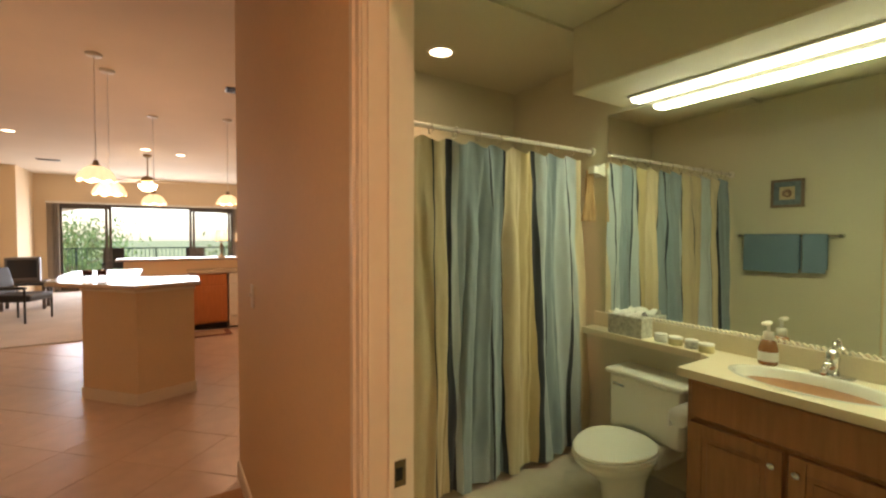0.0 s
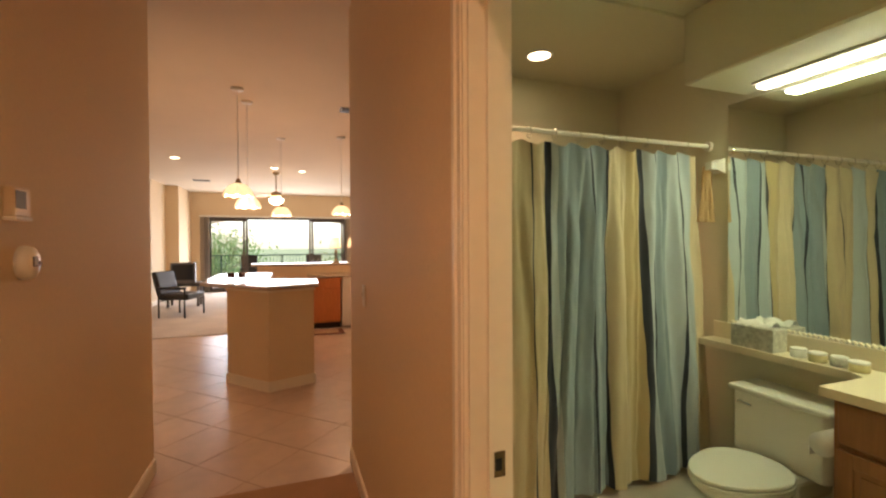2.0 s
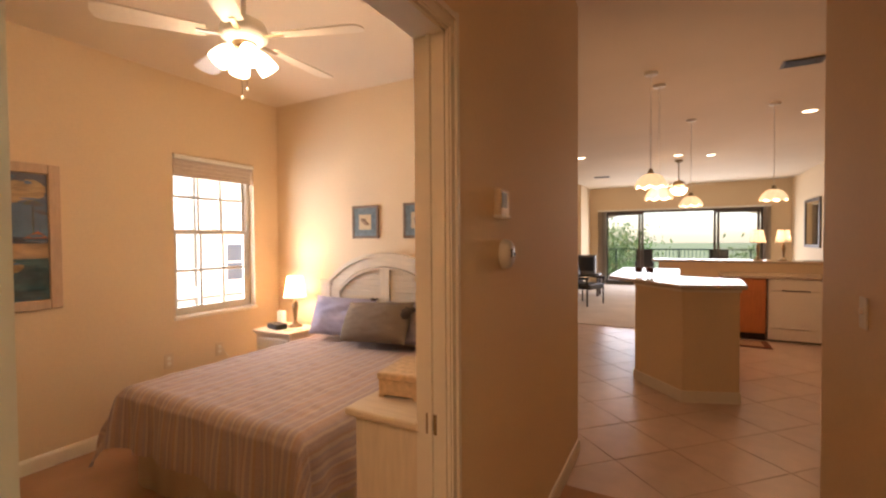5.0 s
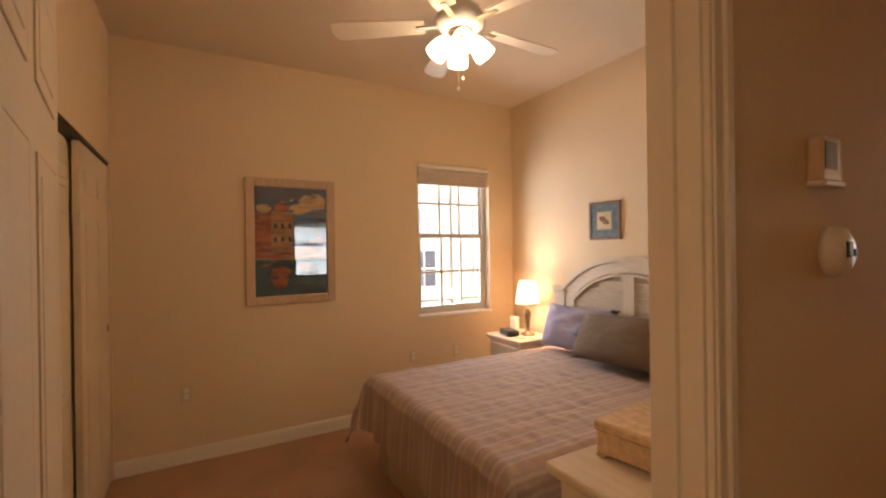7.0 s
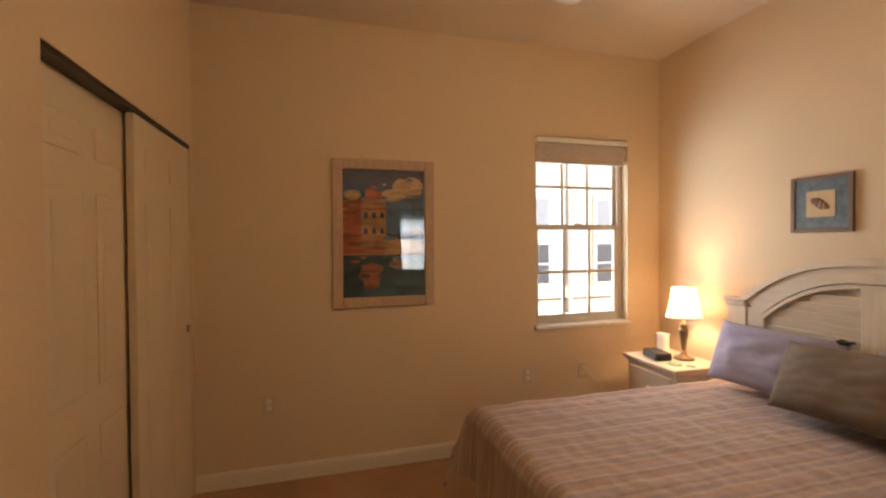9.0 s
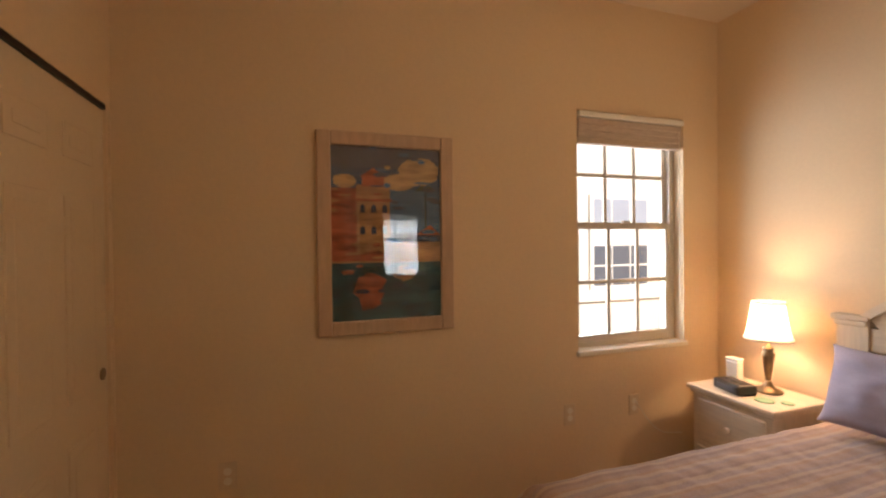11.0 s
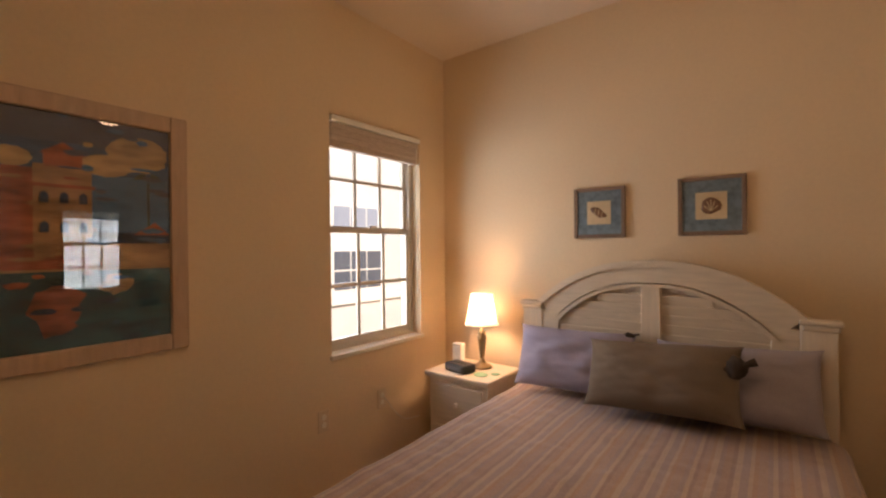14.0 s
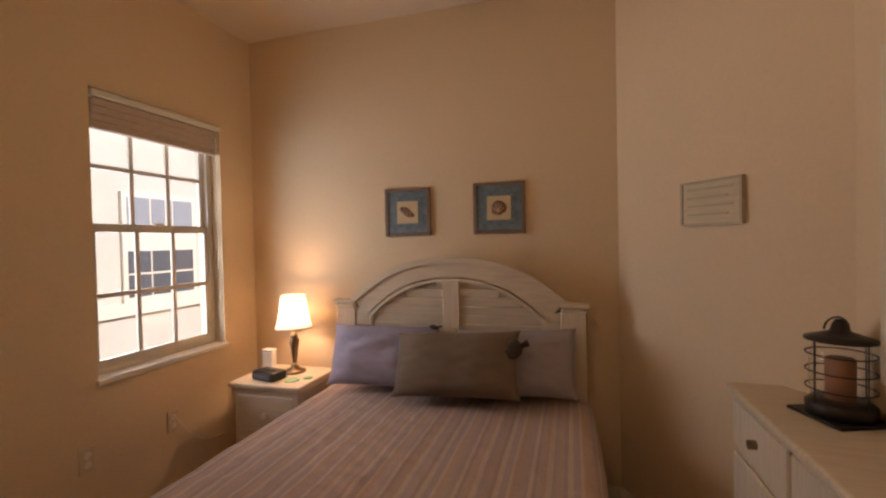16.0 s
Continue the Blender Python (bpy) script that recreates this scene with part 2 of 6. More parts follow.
def rod(a, b, r, seg=10, bm=None):
    own = bmesh.new()
    a, b = Vector(a), Vector(b)
    bmesh.ops.create_cone(own, cap_ends=True, segments=seg, radius1=r, radius2=r, depth=(b - a).length)
    m = Matrix.Translation((a + b) / 2) @ (b - a).to_track_quat("Z", "Y").to_matrix().to_4x4()
    bmesh.ops.transform(own, matrix=m, verts=own.verts)
    return own if bm is None else merge(bm, own)


def prism(points, z0, z1, bm=None, bevel=0.0):
    """An outline in the plan, raised from z0 to z1."""
    own = bmesh.new()
    f = own.faces.new([own.verts.new((x, y, z0)) for x, y in points])
    ext = bmesh.ops.extrude_face_region(own, geom=[f])
    bmesh.ops.translate(own, vec=(0, 0, z1 - z0), verts=[v for v in ext["geom"] if isinstance(v, bmesh.types.BMVert)])
    if bevel:
        bmesh.ops.bevel(own, geom=list(own.edges), offset=bevel, segments=2, affect="EDGES", profile=0.5)
    return own if bm is None else merge(bm, own)


def plate(points, depth, bm=None):
    """An outline in x and z with depth along y from 0 to depth."""
    own = prism([(x, z) for x, z in points], 0, depth)
    bmesh.ops.transform(own, matrix=Matrix(((1, 0, 0, 0), (0, 0, 1, 0), (0, 1, 0, 0), (0, 0, 0, 1))), verts=own.verts)
    return own if bm is None else merge(bm, own)


def setting(name, bm, material, label, category):
    return tagged(finish(name, bm, material), label, category, kind="structure")


# ---- structure: walls, floors, ceilings ----
BED_H, LIV_H, BATH_H = 2.755, 2.95, 2.66
XW, YH = -3.53, 3.51          # window wall and headboard wall of the bedroom
HL, HR = -0.60, 0.588         # faces of the hall walls

# floors
setting("floor", box(-3.8, 3.2, -1.3, 14.9, -0.2, -0.0025), GROUT, "grey concrete and grout bed under all the rooms", "floor")
setting("floor_bedroom", box(XW - 0.1, HL - 0.05, -0.4, YH + 0.05, -0.01, 0.012), CARPET, "tan cut-pile carpet of the bedroom", "carpet")
setting("floor_hall", box(HL - 0.06, HR + 0.06, -1.2, 3.0, -0.01, 0.0135), CARPET, "tan cut-pile carpet of the hallway", "carpet")
setting("floor_living", box(-2.9, 2.7, 7.95, 14.72, -0.01, 0.014), PALECARPET, "pale beige carpet of the living room", "carpet")
setting("floor_bath", box(HR + 0.05, 2.75, -0.5, 3.1, -0.01, 0.010), BATHTILE, "pale ceramic floor of the bathroom", "floor")

# bedroom window wall with its opening
WY0, WY1, WZ0, WZ1 = 2.492, 3.235, 0.828, 2.140
bm = box(XW - 0.18, XW, -0.5, WY0, -0.01, LIV_H)
box(XW - 0.18, XW, WY1, YH + 0.12, -0.01, LIV_H, bm=bm)
box(XW - 0.18, XW, WY0, WY1, -0.01, WZ0, bm=bm)
box(XW - 0.18, XW, WY0, WY1, WZ1, LIV_H, bm=bm)
setting("wall_west", bm, PAINT, "cream painted bedroom wall with the window opening", "wall")
setting("wall_headboard", box(XW, -0.72, YH, YH + 0.12, -0.01, LIV_H), PAINT, "cream painted bedroom wall behind the headboard", "wall")
setting("wall_diagonal", prism([(-1.259, YH), (-0.69, 2.655), (-0.69, YH)], -0.01, LIV_H), PAINT, "cream painted slanting wall of the bedroom corner", "wall")

# hall wall between bedroom and hall, with the bedroom door opening
DY0, DY1, DZ = 0.64, 1.58, 2.04
bm = box(HL - 0.09, HL, -1.2, DY0, -0.01, LIV_H)
box(HL - 0.09, HL, DY1, 3.43, -0.01, LIV_H, bm=bm)
box(HL - 0.09, HL, DY0, DY1, DZ, LIV_H, bm=bm)
setting("wall_hall_left", bm, PAINT, "cream painted hallway wall with the bedroom doorway", "wall")
# hall wall of the bathroom
BY0, BY1 = 0.36, 1.19
bm = box(HR, HR + 0.10, -1.2, BY0, -0.01, LIV_H)
box(HR, HR + 0.10, BY1, 3.15, -0.01, LIV_H, bm=bm)
box(HR, HR + 0.10, BY0, BY1, DZ, LIV_H, bm=bm)
setting("wall_hall_right", bm, PAINT, "cream painted hallway wall with the bathroom doorway", "wall")
setting("wall_hall_end", box(-0.72, 0.72, -1.32, -1.2, -0.01, LIV_H), PAINT, "cream painted end wall of the hallway", "wall")

# closet wall of the bedroom with the sliding door opening
CX0, CX1, CY = -3.50, -2.19, 0.385
bm = box(CX1, HL - 0.09, CY - 0.11, CY, -0.01, LIV_H)
box(XW, CX0, CY - 0.11, CY, -0.01, LIV_H, bm=bm)
box(CX0, CX1, CY - 0.11, CY, 1.955, LIV_H, bm=bm)
setting("wall_closet", bm, PAINT, "cream painted wall round the closet doors", "wall")
setting("wall_closet_back", box(XW, HL - 0.09, -0.42, -0.3, -0.01, LIV_H), PAINT, "plain back wall of the closet", "wall")

# bathroom walls
setting("wall_bath_mirror", box(2.695, 2.80, -0.5, 3.2, -0.01, LIV_H), BATHPAINT, "pale painted bathroom wall with the mirror", "wall")
setting("wall_bath_back", box(HR + 0.10, 2.695, 3.08, 3.15, -0.01, LIV_H), BATHPAINT, "pale bathroom wall behind the bathtub", "wall")
setting("wall_bath_end", box(HR + 0.10, 2.695, -0.5, -0.4, -0.01, LIV_H), BATHPAINT, "pale end wall of the bathroom", "wall")
setting("wall_bath_lining", box(HR + 0.10, HR + 0.112, BY1 + 0.07, 3.08, -0.01, BATH_H), BATHPAINT, "pale painted inside of the bathroom partition", "wall")
setting("soffit_vanity", box(2.22, 2.695, -0.4, 2.055, 2.28, BATH_H, 0.01), BATHPAINT, "pale painted soffit above the vanity", "soffit")

# living room walls
bm = box(-2.87, -2.75, YH + 0.12, 15.0, -0.01, LIV_H)
setting("wall_living_left", bm, PAINT, "cream painted side wall of the living room", "wall")
setting("wall_pilaster", box(-2.75, -2.45, 13.2, 14.7, -0.01, LIV_H), PAINT, "cream painted pilaster beside the sliding doors", "wall")
setting("wall_living_right", box(2.55, 2.70, 3.2, 15.0, -0.01, LIV_H), PAINT, "cream painted side wall of the kitchen and living room", "wall")
SX0, SX1, SZ = -2.12, 2.02, 2.24
bm = box(-2.75, SX0, 14.7, 14.9, -0.01, LIV_H)
box(SX1, 2.55, 14.7, 14.9, -0.01, LIV_H, bm=bm)
box(SX0, SX1, 14.7, 14.9, SZ, LIV_H, bm=bm)
setting("wall_living_end", bm, PAINT, "cream painted end wall round the sliding doors", "wall")
setting("wall_living_near", box(-2.87, -0.75, YH + 0.12, YH + 0.14, -0.01, LIV_H), PAINT, "cream painted back of the bedroom wall", "wall")

# ceilings
setting("ceiling_bedroom", box(XW, HL - 0.09, -0.3, YH, BED_H, BED_H + 0.1), CEILING, "cream painted bedroom ceiling with fine texture", "ceiling")
setting("ceiling_hall", box(-3.8, 3.0, -1.4, 15.0, LIV_H, LIV_H + 0.15), CEILING, "cream textured ceiling of hallway and living room", "ceiling")
setting("ceiling_bath", box(HR + 0.10, 2.695, -0.4, 2.06, BATH_H, BATH_H + 0.08), BATHPAINT, "pale painted bathroom ceiling", "ceiling")
setting("ceiling_tub", box(HR + 0.10, 2.695, 2.06, 3.08, BATH_H - 0.02, BATH_H + 0.08), BATHPAINT, "pale painted lower ceiling above the bathtub", "ceiling")


# baseboards
def baseboard(name, a, b, side):
    """A board along the floor from a to b, proud of the wall on the given side."""
    a, b = Vector((*a, 0)), Vector((*b, 0))
    d = (b - a).normalized()
    n = Vector((-d.y, d.x, 0)) * side
    bm = bmesh.new()
    prof = [(0, 0.0), (0.013, 0.0), (0.013, 0.075), (0.008, 0.092), (0, 0.095)]
    ends = [[bm.verts.new(p + n * o + Vector((0, 0, z + 0.012))) for o, z in prof] for p in (a, b)]
    for i in range(5):
        bm.faces.new((ends[0][i], ends[0][(i + 1) % 5], ends[1][(i + 1) % 5], ends[1][i]))
    bm.faces.new(ends[0])
    bm.faces.new(ends[1][::-1])
    return setting(name, bm, TRIM, "cream painted wooden baseboard along the wall", "baseboard")


baseboard("baseboard", (XW, CY), (XW, YH), -1)
baseboard("baseboard", (XW, YH), (-1.259, YH), -1)
baseboard("baseboard", (-1.259, YH), (-0.69, 2.655), -1)
baseboard("baseboard", (-0.69, 2.655), (-0.69, DY1 + 0.07), -1)
baseboard("baseboard", (CX1 + 0.01, CY), (-0.75, CY), 1)
baseboard("baseboard", (HL, DY1 + 0.07), (HL, 3.43), -1)
baseboard("baseboard", (HL, -1.2), (HL, DY0 - 0.07), -1)
baseboard("baseboard", (HR, BY1 + 0.07), (HR, 3.15), 1)
baseboard("baseboard", (-2.75, 3.7), (-2.75, 13.2), -1)


# door frames
def door_frame(name, xa, xb, y0, y1, z, label):
    """Jambs, head, stops and moulded casings round an opening in a wall between xa and xb."""
    e = thing(name, (0, 0, 0), label, "door frame")
    e["kind"] = "structure"
    for y, s in ((y0, 1), (y1, -1)):
        part("jamb", box(xa - 0.002, xb + 0.002, min(y, y + s * 0.016), max(y, y + s * 0.016), 0, z), TRIM, e)
        part("door_stop", box(xa + 0.04, xa + 0.052, min(y + s * 0.016, y + s * 0.028), max(y + s * 0.016, y + s * 0.028), 0, z - 0.016), TRIM, e)
    part("head", box(xa - 0.002, xb + 0.002, y0, y1, z - 0.016, z), TRIM, e)
    for x, s in ((xa, -1), (xb, 1)):
        for w0, w1, t in ((0.0, 0.058, 0.012), (0.040, 0.058, 0.019), (0.008, 0.016, 0.016)):
            bm = box(min(x, x + s * t), max(x, x + s * t), y0 + 0.006 - w1, y0 + 0.006 - w0, 0, z + w1)
            box(min(x, x + s * t), max(x, x + s * t), y1 - 0.006 + w0, y1 - 0.006 + w1, 0, z + w1, bm=bm)
            box(min(x, x + s * t), max(x, x + s * t), y0 - w0 + 0.006, y1 + w0 - 0.006, z - 0.006 + w0, z - 0.006 + w1, bm=bm)
            part("casing", bm, TRIM, e)
    return e


frame_bed = door_frame("door_frame_1", HL - 0.09, HL, DY0, DY1, DZ, "cream painted moulded wooden frame of the bedroom doorway")
frame_bath = door_frame("door_frame_2", HR, HR + 0.10, BY0, BY1, DZ, "cream painted moulded wooden frame of the bathroom doorway")


def strike(parent, x, y, z, s):
    plate_ = part("strike_plate", box(x - 0.018, x + 0.018, min(y, y + s * 0.003), max(y, y + s * 0.003), z - 0.03, z + 0.03, 0.001), BRASS, parent, "brass strike plate let into the jamb")
    part("latch_hole", box(x - 0.008, x + 0.008, min(y, y + s * 0.0045), max(y, y + s * 0.0045), z - 0.014, z + 0.014), BLACK, plate_)


strike(frame_bed, HL - 0.045, DY1 - 0.016, 0.905, -1)
strike(frame_bath, HR + 0.068, BY1 - 0.016, 0.93, -1)


def panel_door(name, at, width, height, turn, label, panels, mat=DOORPAINT, thick=0.035):
    """A moulded door leaf: slab with raised panels on both faces. The hinge is at its origin, the leaf along +x."""
    e = thing(name, at, label, "door", turn=turn)
    e["kind"] = "structure"
    part("leaf", box(0, width, -thick / 2, thick / 2, 0.012, height, 0.002), mat, e)
    for x0, x1, z0, z1 in panels:
        for s in (-1, 1):
            f = s * thick / 2
            for inset, t in ((0.0, 0.003), (0.035, 0.005)):
                part("raised_panel", box(x0 + inset, x1 - inset, min(f, f + s * t), max(f, f + s * t), z0 + inset, z1 - inset, 0.003), mat, e)
    return e


def six_panels(w, h):
    out = []
    for x0, x1 in ((0.10, w / 2 - 0.045), (w / 2 + 0.045, w - 0.10)):
        out += [(x0, x1, 0.22, 0.78), (x0, x1, 0.92, 1.58), (x0, x1, 1.70, h - 0.12)]
    return out


bed_door = panel_door("door_1", (-0.712, 0.655, 0), 0.84, 2.015, 187.5, "cream painted panelled bedroom door standing open", six_panels(0.84, 2.015), thick=0.034)
for s in (1,):
    kn = lathe([(0.0, 0.0), (0.03, 0.0), (0.03, 0.006), (0.011, 0.012), (0.011, 0.03), (0.024, 0.038), (0.028, 0.052), (0.02, 0.063), (0, 0.066)], 16)
    bmesh.ops.transform(kn, matrix=Matrix.Translation((0.78, s * 0.0175, 0.93)) @ Euler((-s * math.pi / 2, 0, 0)).to_matrix().to_4x4(), verts=kn.verts)
    part("door_knob", kn, BRASS, bed_door, "brass door knob", True)

# closet sliding doors
for n, (x0, x1, y) in enumerate(((-3.50, -2.80, CY - 0.028), (-2.90, -2.19, CY - 0.072))):
    w = x1 - x0
    d = panel_door("door_closet", (x0, y, 0.006), w, 1.93, 0, "cream painted panelled sliding closet door, shut", six_panels(w, 1.93), thick=0.030)
    if n == 0:
        part("finger_pull", rod((0.045, 0.0145, 0.95), (0.045, 0.019, 0.95), 0.022, 16), BRASS, d, "dark brass finger pull")
bm = box(CX0, CX1, CY - 0.105, CY - 0.004, 1.937, 1.955)
setting("trim_closet_track", bm, DARKMETAL, "dark metal track over the closet doors", "track")

# ---- bedroom window ----
def bedroom_window():
    e = thing("window_1", (0, 0, 0), "white single-hung window with grilles, set in the bedroom wall", "window")
    e["kind"] = "structure"
    xf = XW - 0.10
    bm = box(xf - 0.03, xf + 0.03, WY0, WY0 + 0.035, WZ0, WZ1)
    box(xf - 0.03, xf + 0.03, WY1 - 0.035, WY1, WZ0, WZ1, bm=bm)
    box(xf - 0.03, xf + 0.03, WY0 + 0.035, WY1 - 0.035, WZ0, WZ0 + 0.03, bm=bm)
    box(xf - 0.03, xf + 0.03, WY0 + 0.035, WY1 - 0.035, WZ1 - 0.03, WZ1, bm=bm)
    part("window_frame", bm, ALUMINIUM, e)
    part("window_sill", box(XW - 0.09, XW + 0.022, WY0 - 0.012, WY1 + 0.012, WZ0 - 0.022, WZ0 + 0.004, 0.004), TRIM, e, "white marble window sill")
    ya, yb = WY0 + 0.035, WY1 - 0.035
    for name, x, z0, z1 in (("upper_sash", xf - 0.012, 1.500, WZ1 - 0.03), ("lower_sash", xf + 0.014, WZ0 + 0.03, 1.530)):
        t = 0.026
        bm = box(x - 0.012, x + 0.012, ya, ya + t, z0, z1)
        box(x - 0.012, x + 0.012, yb - t, yb, z0, z1, bm=bm)
        box(x - 0.012, x + 0.012, ya + t, yb - t, z0, z0 + 0.036, bm=bm)
        box(x - 0.012, x + 0.012, ya + t, yb - t, z1 - 0.034, z1, bm=bm)
        sash = part(name, bm, ALUMINIUM, e)
        y0, y1, h0, h1 = ya + t, yb - t, z0 + 0.036, z1 - 0.034
        for i in (1, 2):
            y = y0 + (y1 - y0) * i / 3
            part("grille_bar", box(x - 0.006, x + 0.006, y - 0.011, y + 0.011, h0, h1), ALUMINIUM, sash)
        zm = (h0 + h1) / 2
        part("grille_bar", box(x - 0.0075, x + 0.0075, y0, y1, zm - 0.011, zm + 0.011), ALUMINIUM, sash)
        for i in range(3):
            for a, b in ((h0, zm - 0.008), (zm + 0.008, h1)):
                pane = part("pane", box(x - 0.0015, x + 0.0015, y0 + (y1 - y0) * i / 3 + 0.008, y0 + (y1 - y0) * (i + 1) / 3 - 0.008, a, b), GLASS, sash)
                pane.visible_shadow = False
    part("sash_lock", box(xf + 0.026, xf + 0.05, 2.84, 2.89, 1.53, 1.545, 0.003), WHITEPLASTIC, e)


bedroom_window()

blind = thing("window_blind", (XW - 0.03, 0, 0), "woven tan roman shade drawn up at the window head", "blind")
part("headrail", box(-0.016, 0.046, WY0 + 0.006, WY1 - 0.006, WZ1 - 0.040, WZ1 - 0.008, 0.004), PORCELAIN, blind, "white headrail of the blind")
for i in range(4):
    part("fold", box(-0.012 + 0.006 * (i % 2), 0.018 + 0.005 * i, WY0 + 0.010, WY1 - 0.010, 1.962 + 0.033 * i, 1.962 + 0.033 * i + 0.036, 0.006), BLINDMAT, blind)
part("pull_cord", rod((0.03, WY1 - 0.03, 1.10), (0.03, WY1 - 0.03, 2.08), 0.0022, 6), WHITEPLASTIC, blind, "white blind cord")


# ---- bed ----
BX0, BX1, BFOOT, BTOP = -2.855, -1.415, 1.80, 0.60
bed = thing("bed", ((BX0 + BX1) / 2, 2.6, 0), "full-size bed with whitewashed arched headboard, made up", "bed")
bcx, bcy = (BX0 + BX1) / 2, 2.6
part("box_spring", box(BX0 + 0.05 - bcx, BX1 - 0.05 - bcx, BFOOT + 0.06 - bcy, 3.33 - bcy, 0.13, 0.36, 0.02), MATTRESS, bed)
part("mattress", box(BX0 + 0.03 - bcx, BX1 - 0.03 - bcx, BFOOT + 0.04 - bcy, 3.33 - bcy, 0.36, 0.575, 0.05, segs=3), MATTRESS, bed)
for lx in (BX0 + 0.12, BX1 - 0.12):
    for ly in (BFOOT + 0.15, 3.2):
        part("leg", lathe([(0.0, 0.0), (0.03, 0.0), (0.03, 0.14), (0, 0.14)], 12, centre=(lx - bcx, ly - bcy, 0.012)), DARKMETAL, bed)


def bed_skirt():
    bm = bmesh.new()
    pts = []
    y0, y1, x0, x1 = BFOOT + 0.05 - bcy, 3.33 - bcy, BX0 + 0.04 - bcx, BX1 - 0.04 - bcx
    n = 60
    for i in range(n + 1):
        pts.append((x0, y1 + (y0 - y1) * i / n, -1, 0))
    for i in range(n + 1):
        pts.append((x0 + (x1 - x0) * i / n, y0, 0, -1))
    for i in range(n + 1):
        pts.append((x1, y0 + (y1 - y0) * i / n, 1, 0))
    cols = []
    for k, (x, y, nx, ny) in enumerate(pts):
        w = 0.006 * math.sin(k * 0.9)
        pleat = 0.022 if k % 30 == 0 else 0.0
        cols.append([bm.verts.new((x + nx * (w + 0.012 * f - pleat), y + ny * (w + 0.012 * f - pleat), 0.37 - 0.355 * f)) for f in (0, 0.5, 1)])
    for a, b in zip(cols, cols[1:]):
        for i in range(2):
            bm.faces.new((a[i], b[i], b[i + 1], a[i + 1]))
    return bm


part("bed_skirt", bed_skirt(), SKIRT, bed, "pleated tan bed skirt", True)


def headboard():
    cx, y = (-2.838 - 1.430) / 2 - bcx, 3.395 - bcy
    hw = 0.704
    a, rise, zs = 0.60, 0.225, 1.095

    def arc(half, h, z, n=28):
        return [(-half + 2 * half * i / n,
                 z + h * (1 - abs(2 * i / n - 1) ** 2.35)) for i in range(n + 1)]

    top, low = arc(a, rise, zs), arc(a - 0.085, rise, zs - 0.10)
    hb = part("headboard", plate([(cx + x, z) for x, z in [(-hw + 0.03, 0.3), (-hw + 0.03, zs - 0.02), *top, (hw - 0.03, zs - 0.02), (hw - 0.03, 0.3)]], 0.022, None), WHITEWASH, bed, "whitewashed arched wooden headboard with louvres")
    hb.location = (0, y + 0.014, 0)
    # arch rail
    bm = plate([(cx + x, z) for x, z in top] + [(cx + x, z) for x, z in low[::-1]], 0.030)
    r = part("arch_rail", bm, WHITEWASH_X, hb)
    r.location = (0, -0.030, 0)
    up, cap = arc(a + 0.012, rise + 0.014, zs - 0.004), arc(a - 0.02, rise - 0.004, zs - 0.02)
    r = part("arch_moulding", plate([(cx + x, z) for x, z in up] + [(cx + x, z) for x, z in cap[::-1]], 0.046), WHITEWASH_X, hb)
    r.location = (0, -0.044, 0)
    band, low2 = arc(a - 0.092, rise - 0.004, zs - 0.104), arc(a - 0.106, rise - 0.010, zs - 0.116)
    r = part("inner_bead", plate([(cx + x, z) for x, z in band] + [(cx + x, z) for x, z in low2[::-1]], 0.036), WHITEWASH_X, hb)
    r.location = (0, -0.036, 0)
    for s in (-1, 1):
        x0, x1 = sorted((cx + s * (hw - 0.12), cx + s * hw))
        part("post", box(x0, x1, -0.036, 0.018, 0.012, zs - 0.03, 0.004), WHITEWASH, hb)
        x0, x1 = sorted((cx + s * (hw - 0.125), cx + s * (hw + 0.018)))
        part("shoulder_cap", box(x0, x1, -0.050, 0.022, zs - 0.03, zs - 0.008, 0.005), WHITEWASH_X, hb)
        part("shoulder_cove", box(x0 + 0.010, x1 - 0.010, -0.043, 0.020, zs - 0.055, zs - 0.03, 0.006), WHITEWASH_X, hb)
        x0, x1 = sorted((cx + s * (hw - 0.22), cx + s * (hw - 0.12)))
        part("side_rail", box(x0, x1, -0.028, 0, zs - 0.16, zs - 0.055, 0.004), WHITEWASH_X, hb)
    part("centre_stile", box(cx - 0.045, cx + 0.045, -0.030, 0.0, 0.55, zs + rise - 0.12, 0.003), WHITEWASH, hb)
    rr = ((a - 0.09) ** 2 + rise ** 2) / (2 * rise)
    z = 0.60
    while z < zs + 0.12:
        if z < zs - 0.17:
            half = hw - 0.12
        else:
            d = z + 0.05 - (zs - 0.105) + rr - rise
            half = math.sqrt(max(rr * rr - d * d, 0.0)) + 0.045 if z > zs - 0.13 else a - 0.02
        if half > 0.1:
            for s in (-1, 1):
                x0, x1 = sorted((cx + s * 0.045, cx + s * half))
                m = box(x0, x1, -0.004, 0.004, -0.027, 0.027, 0.002)
                bmesh.ops.transform(m, matrix=Matrix.Translation((0, -0.011, z)) @ Euler((radians(15), 0, 0)).to_matrix().to_4x4(), verts=m.verts)
                part("louvre", m, WHITEWASH_X, hb)
        z += 0.048


headboard()

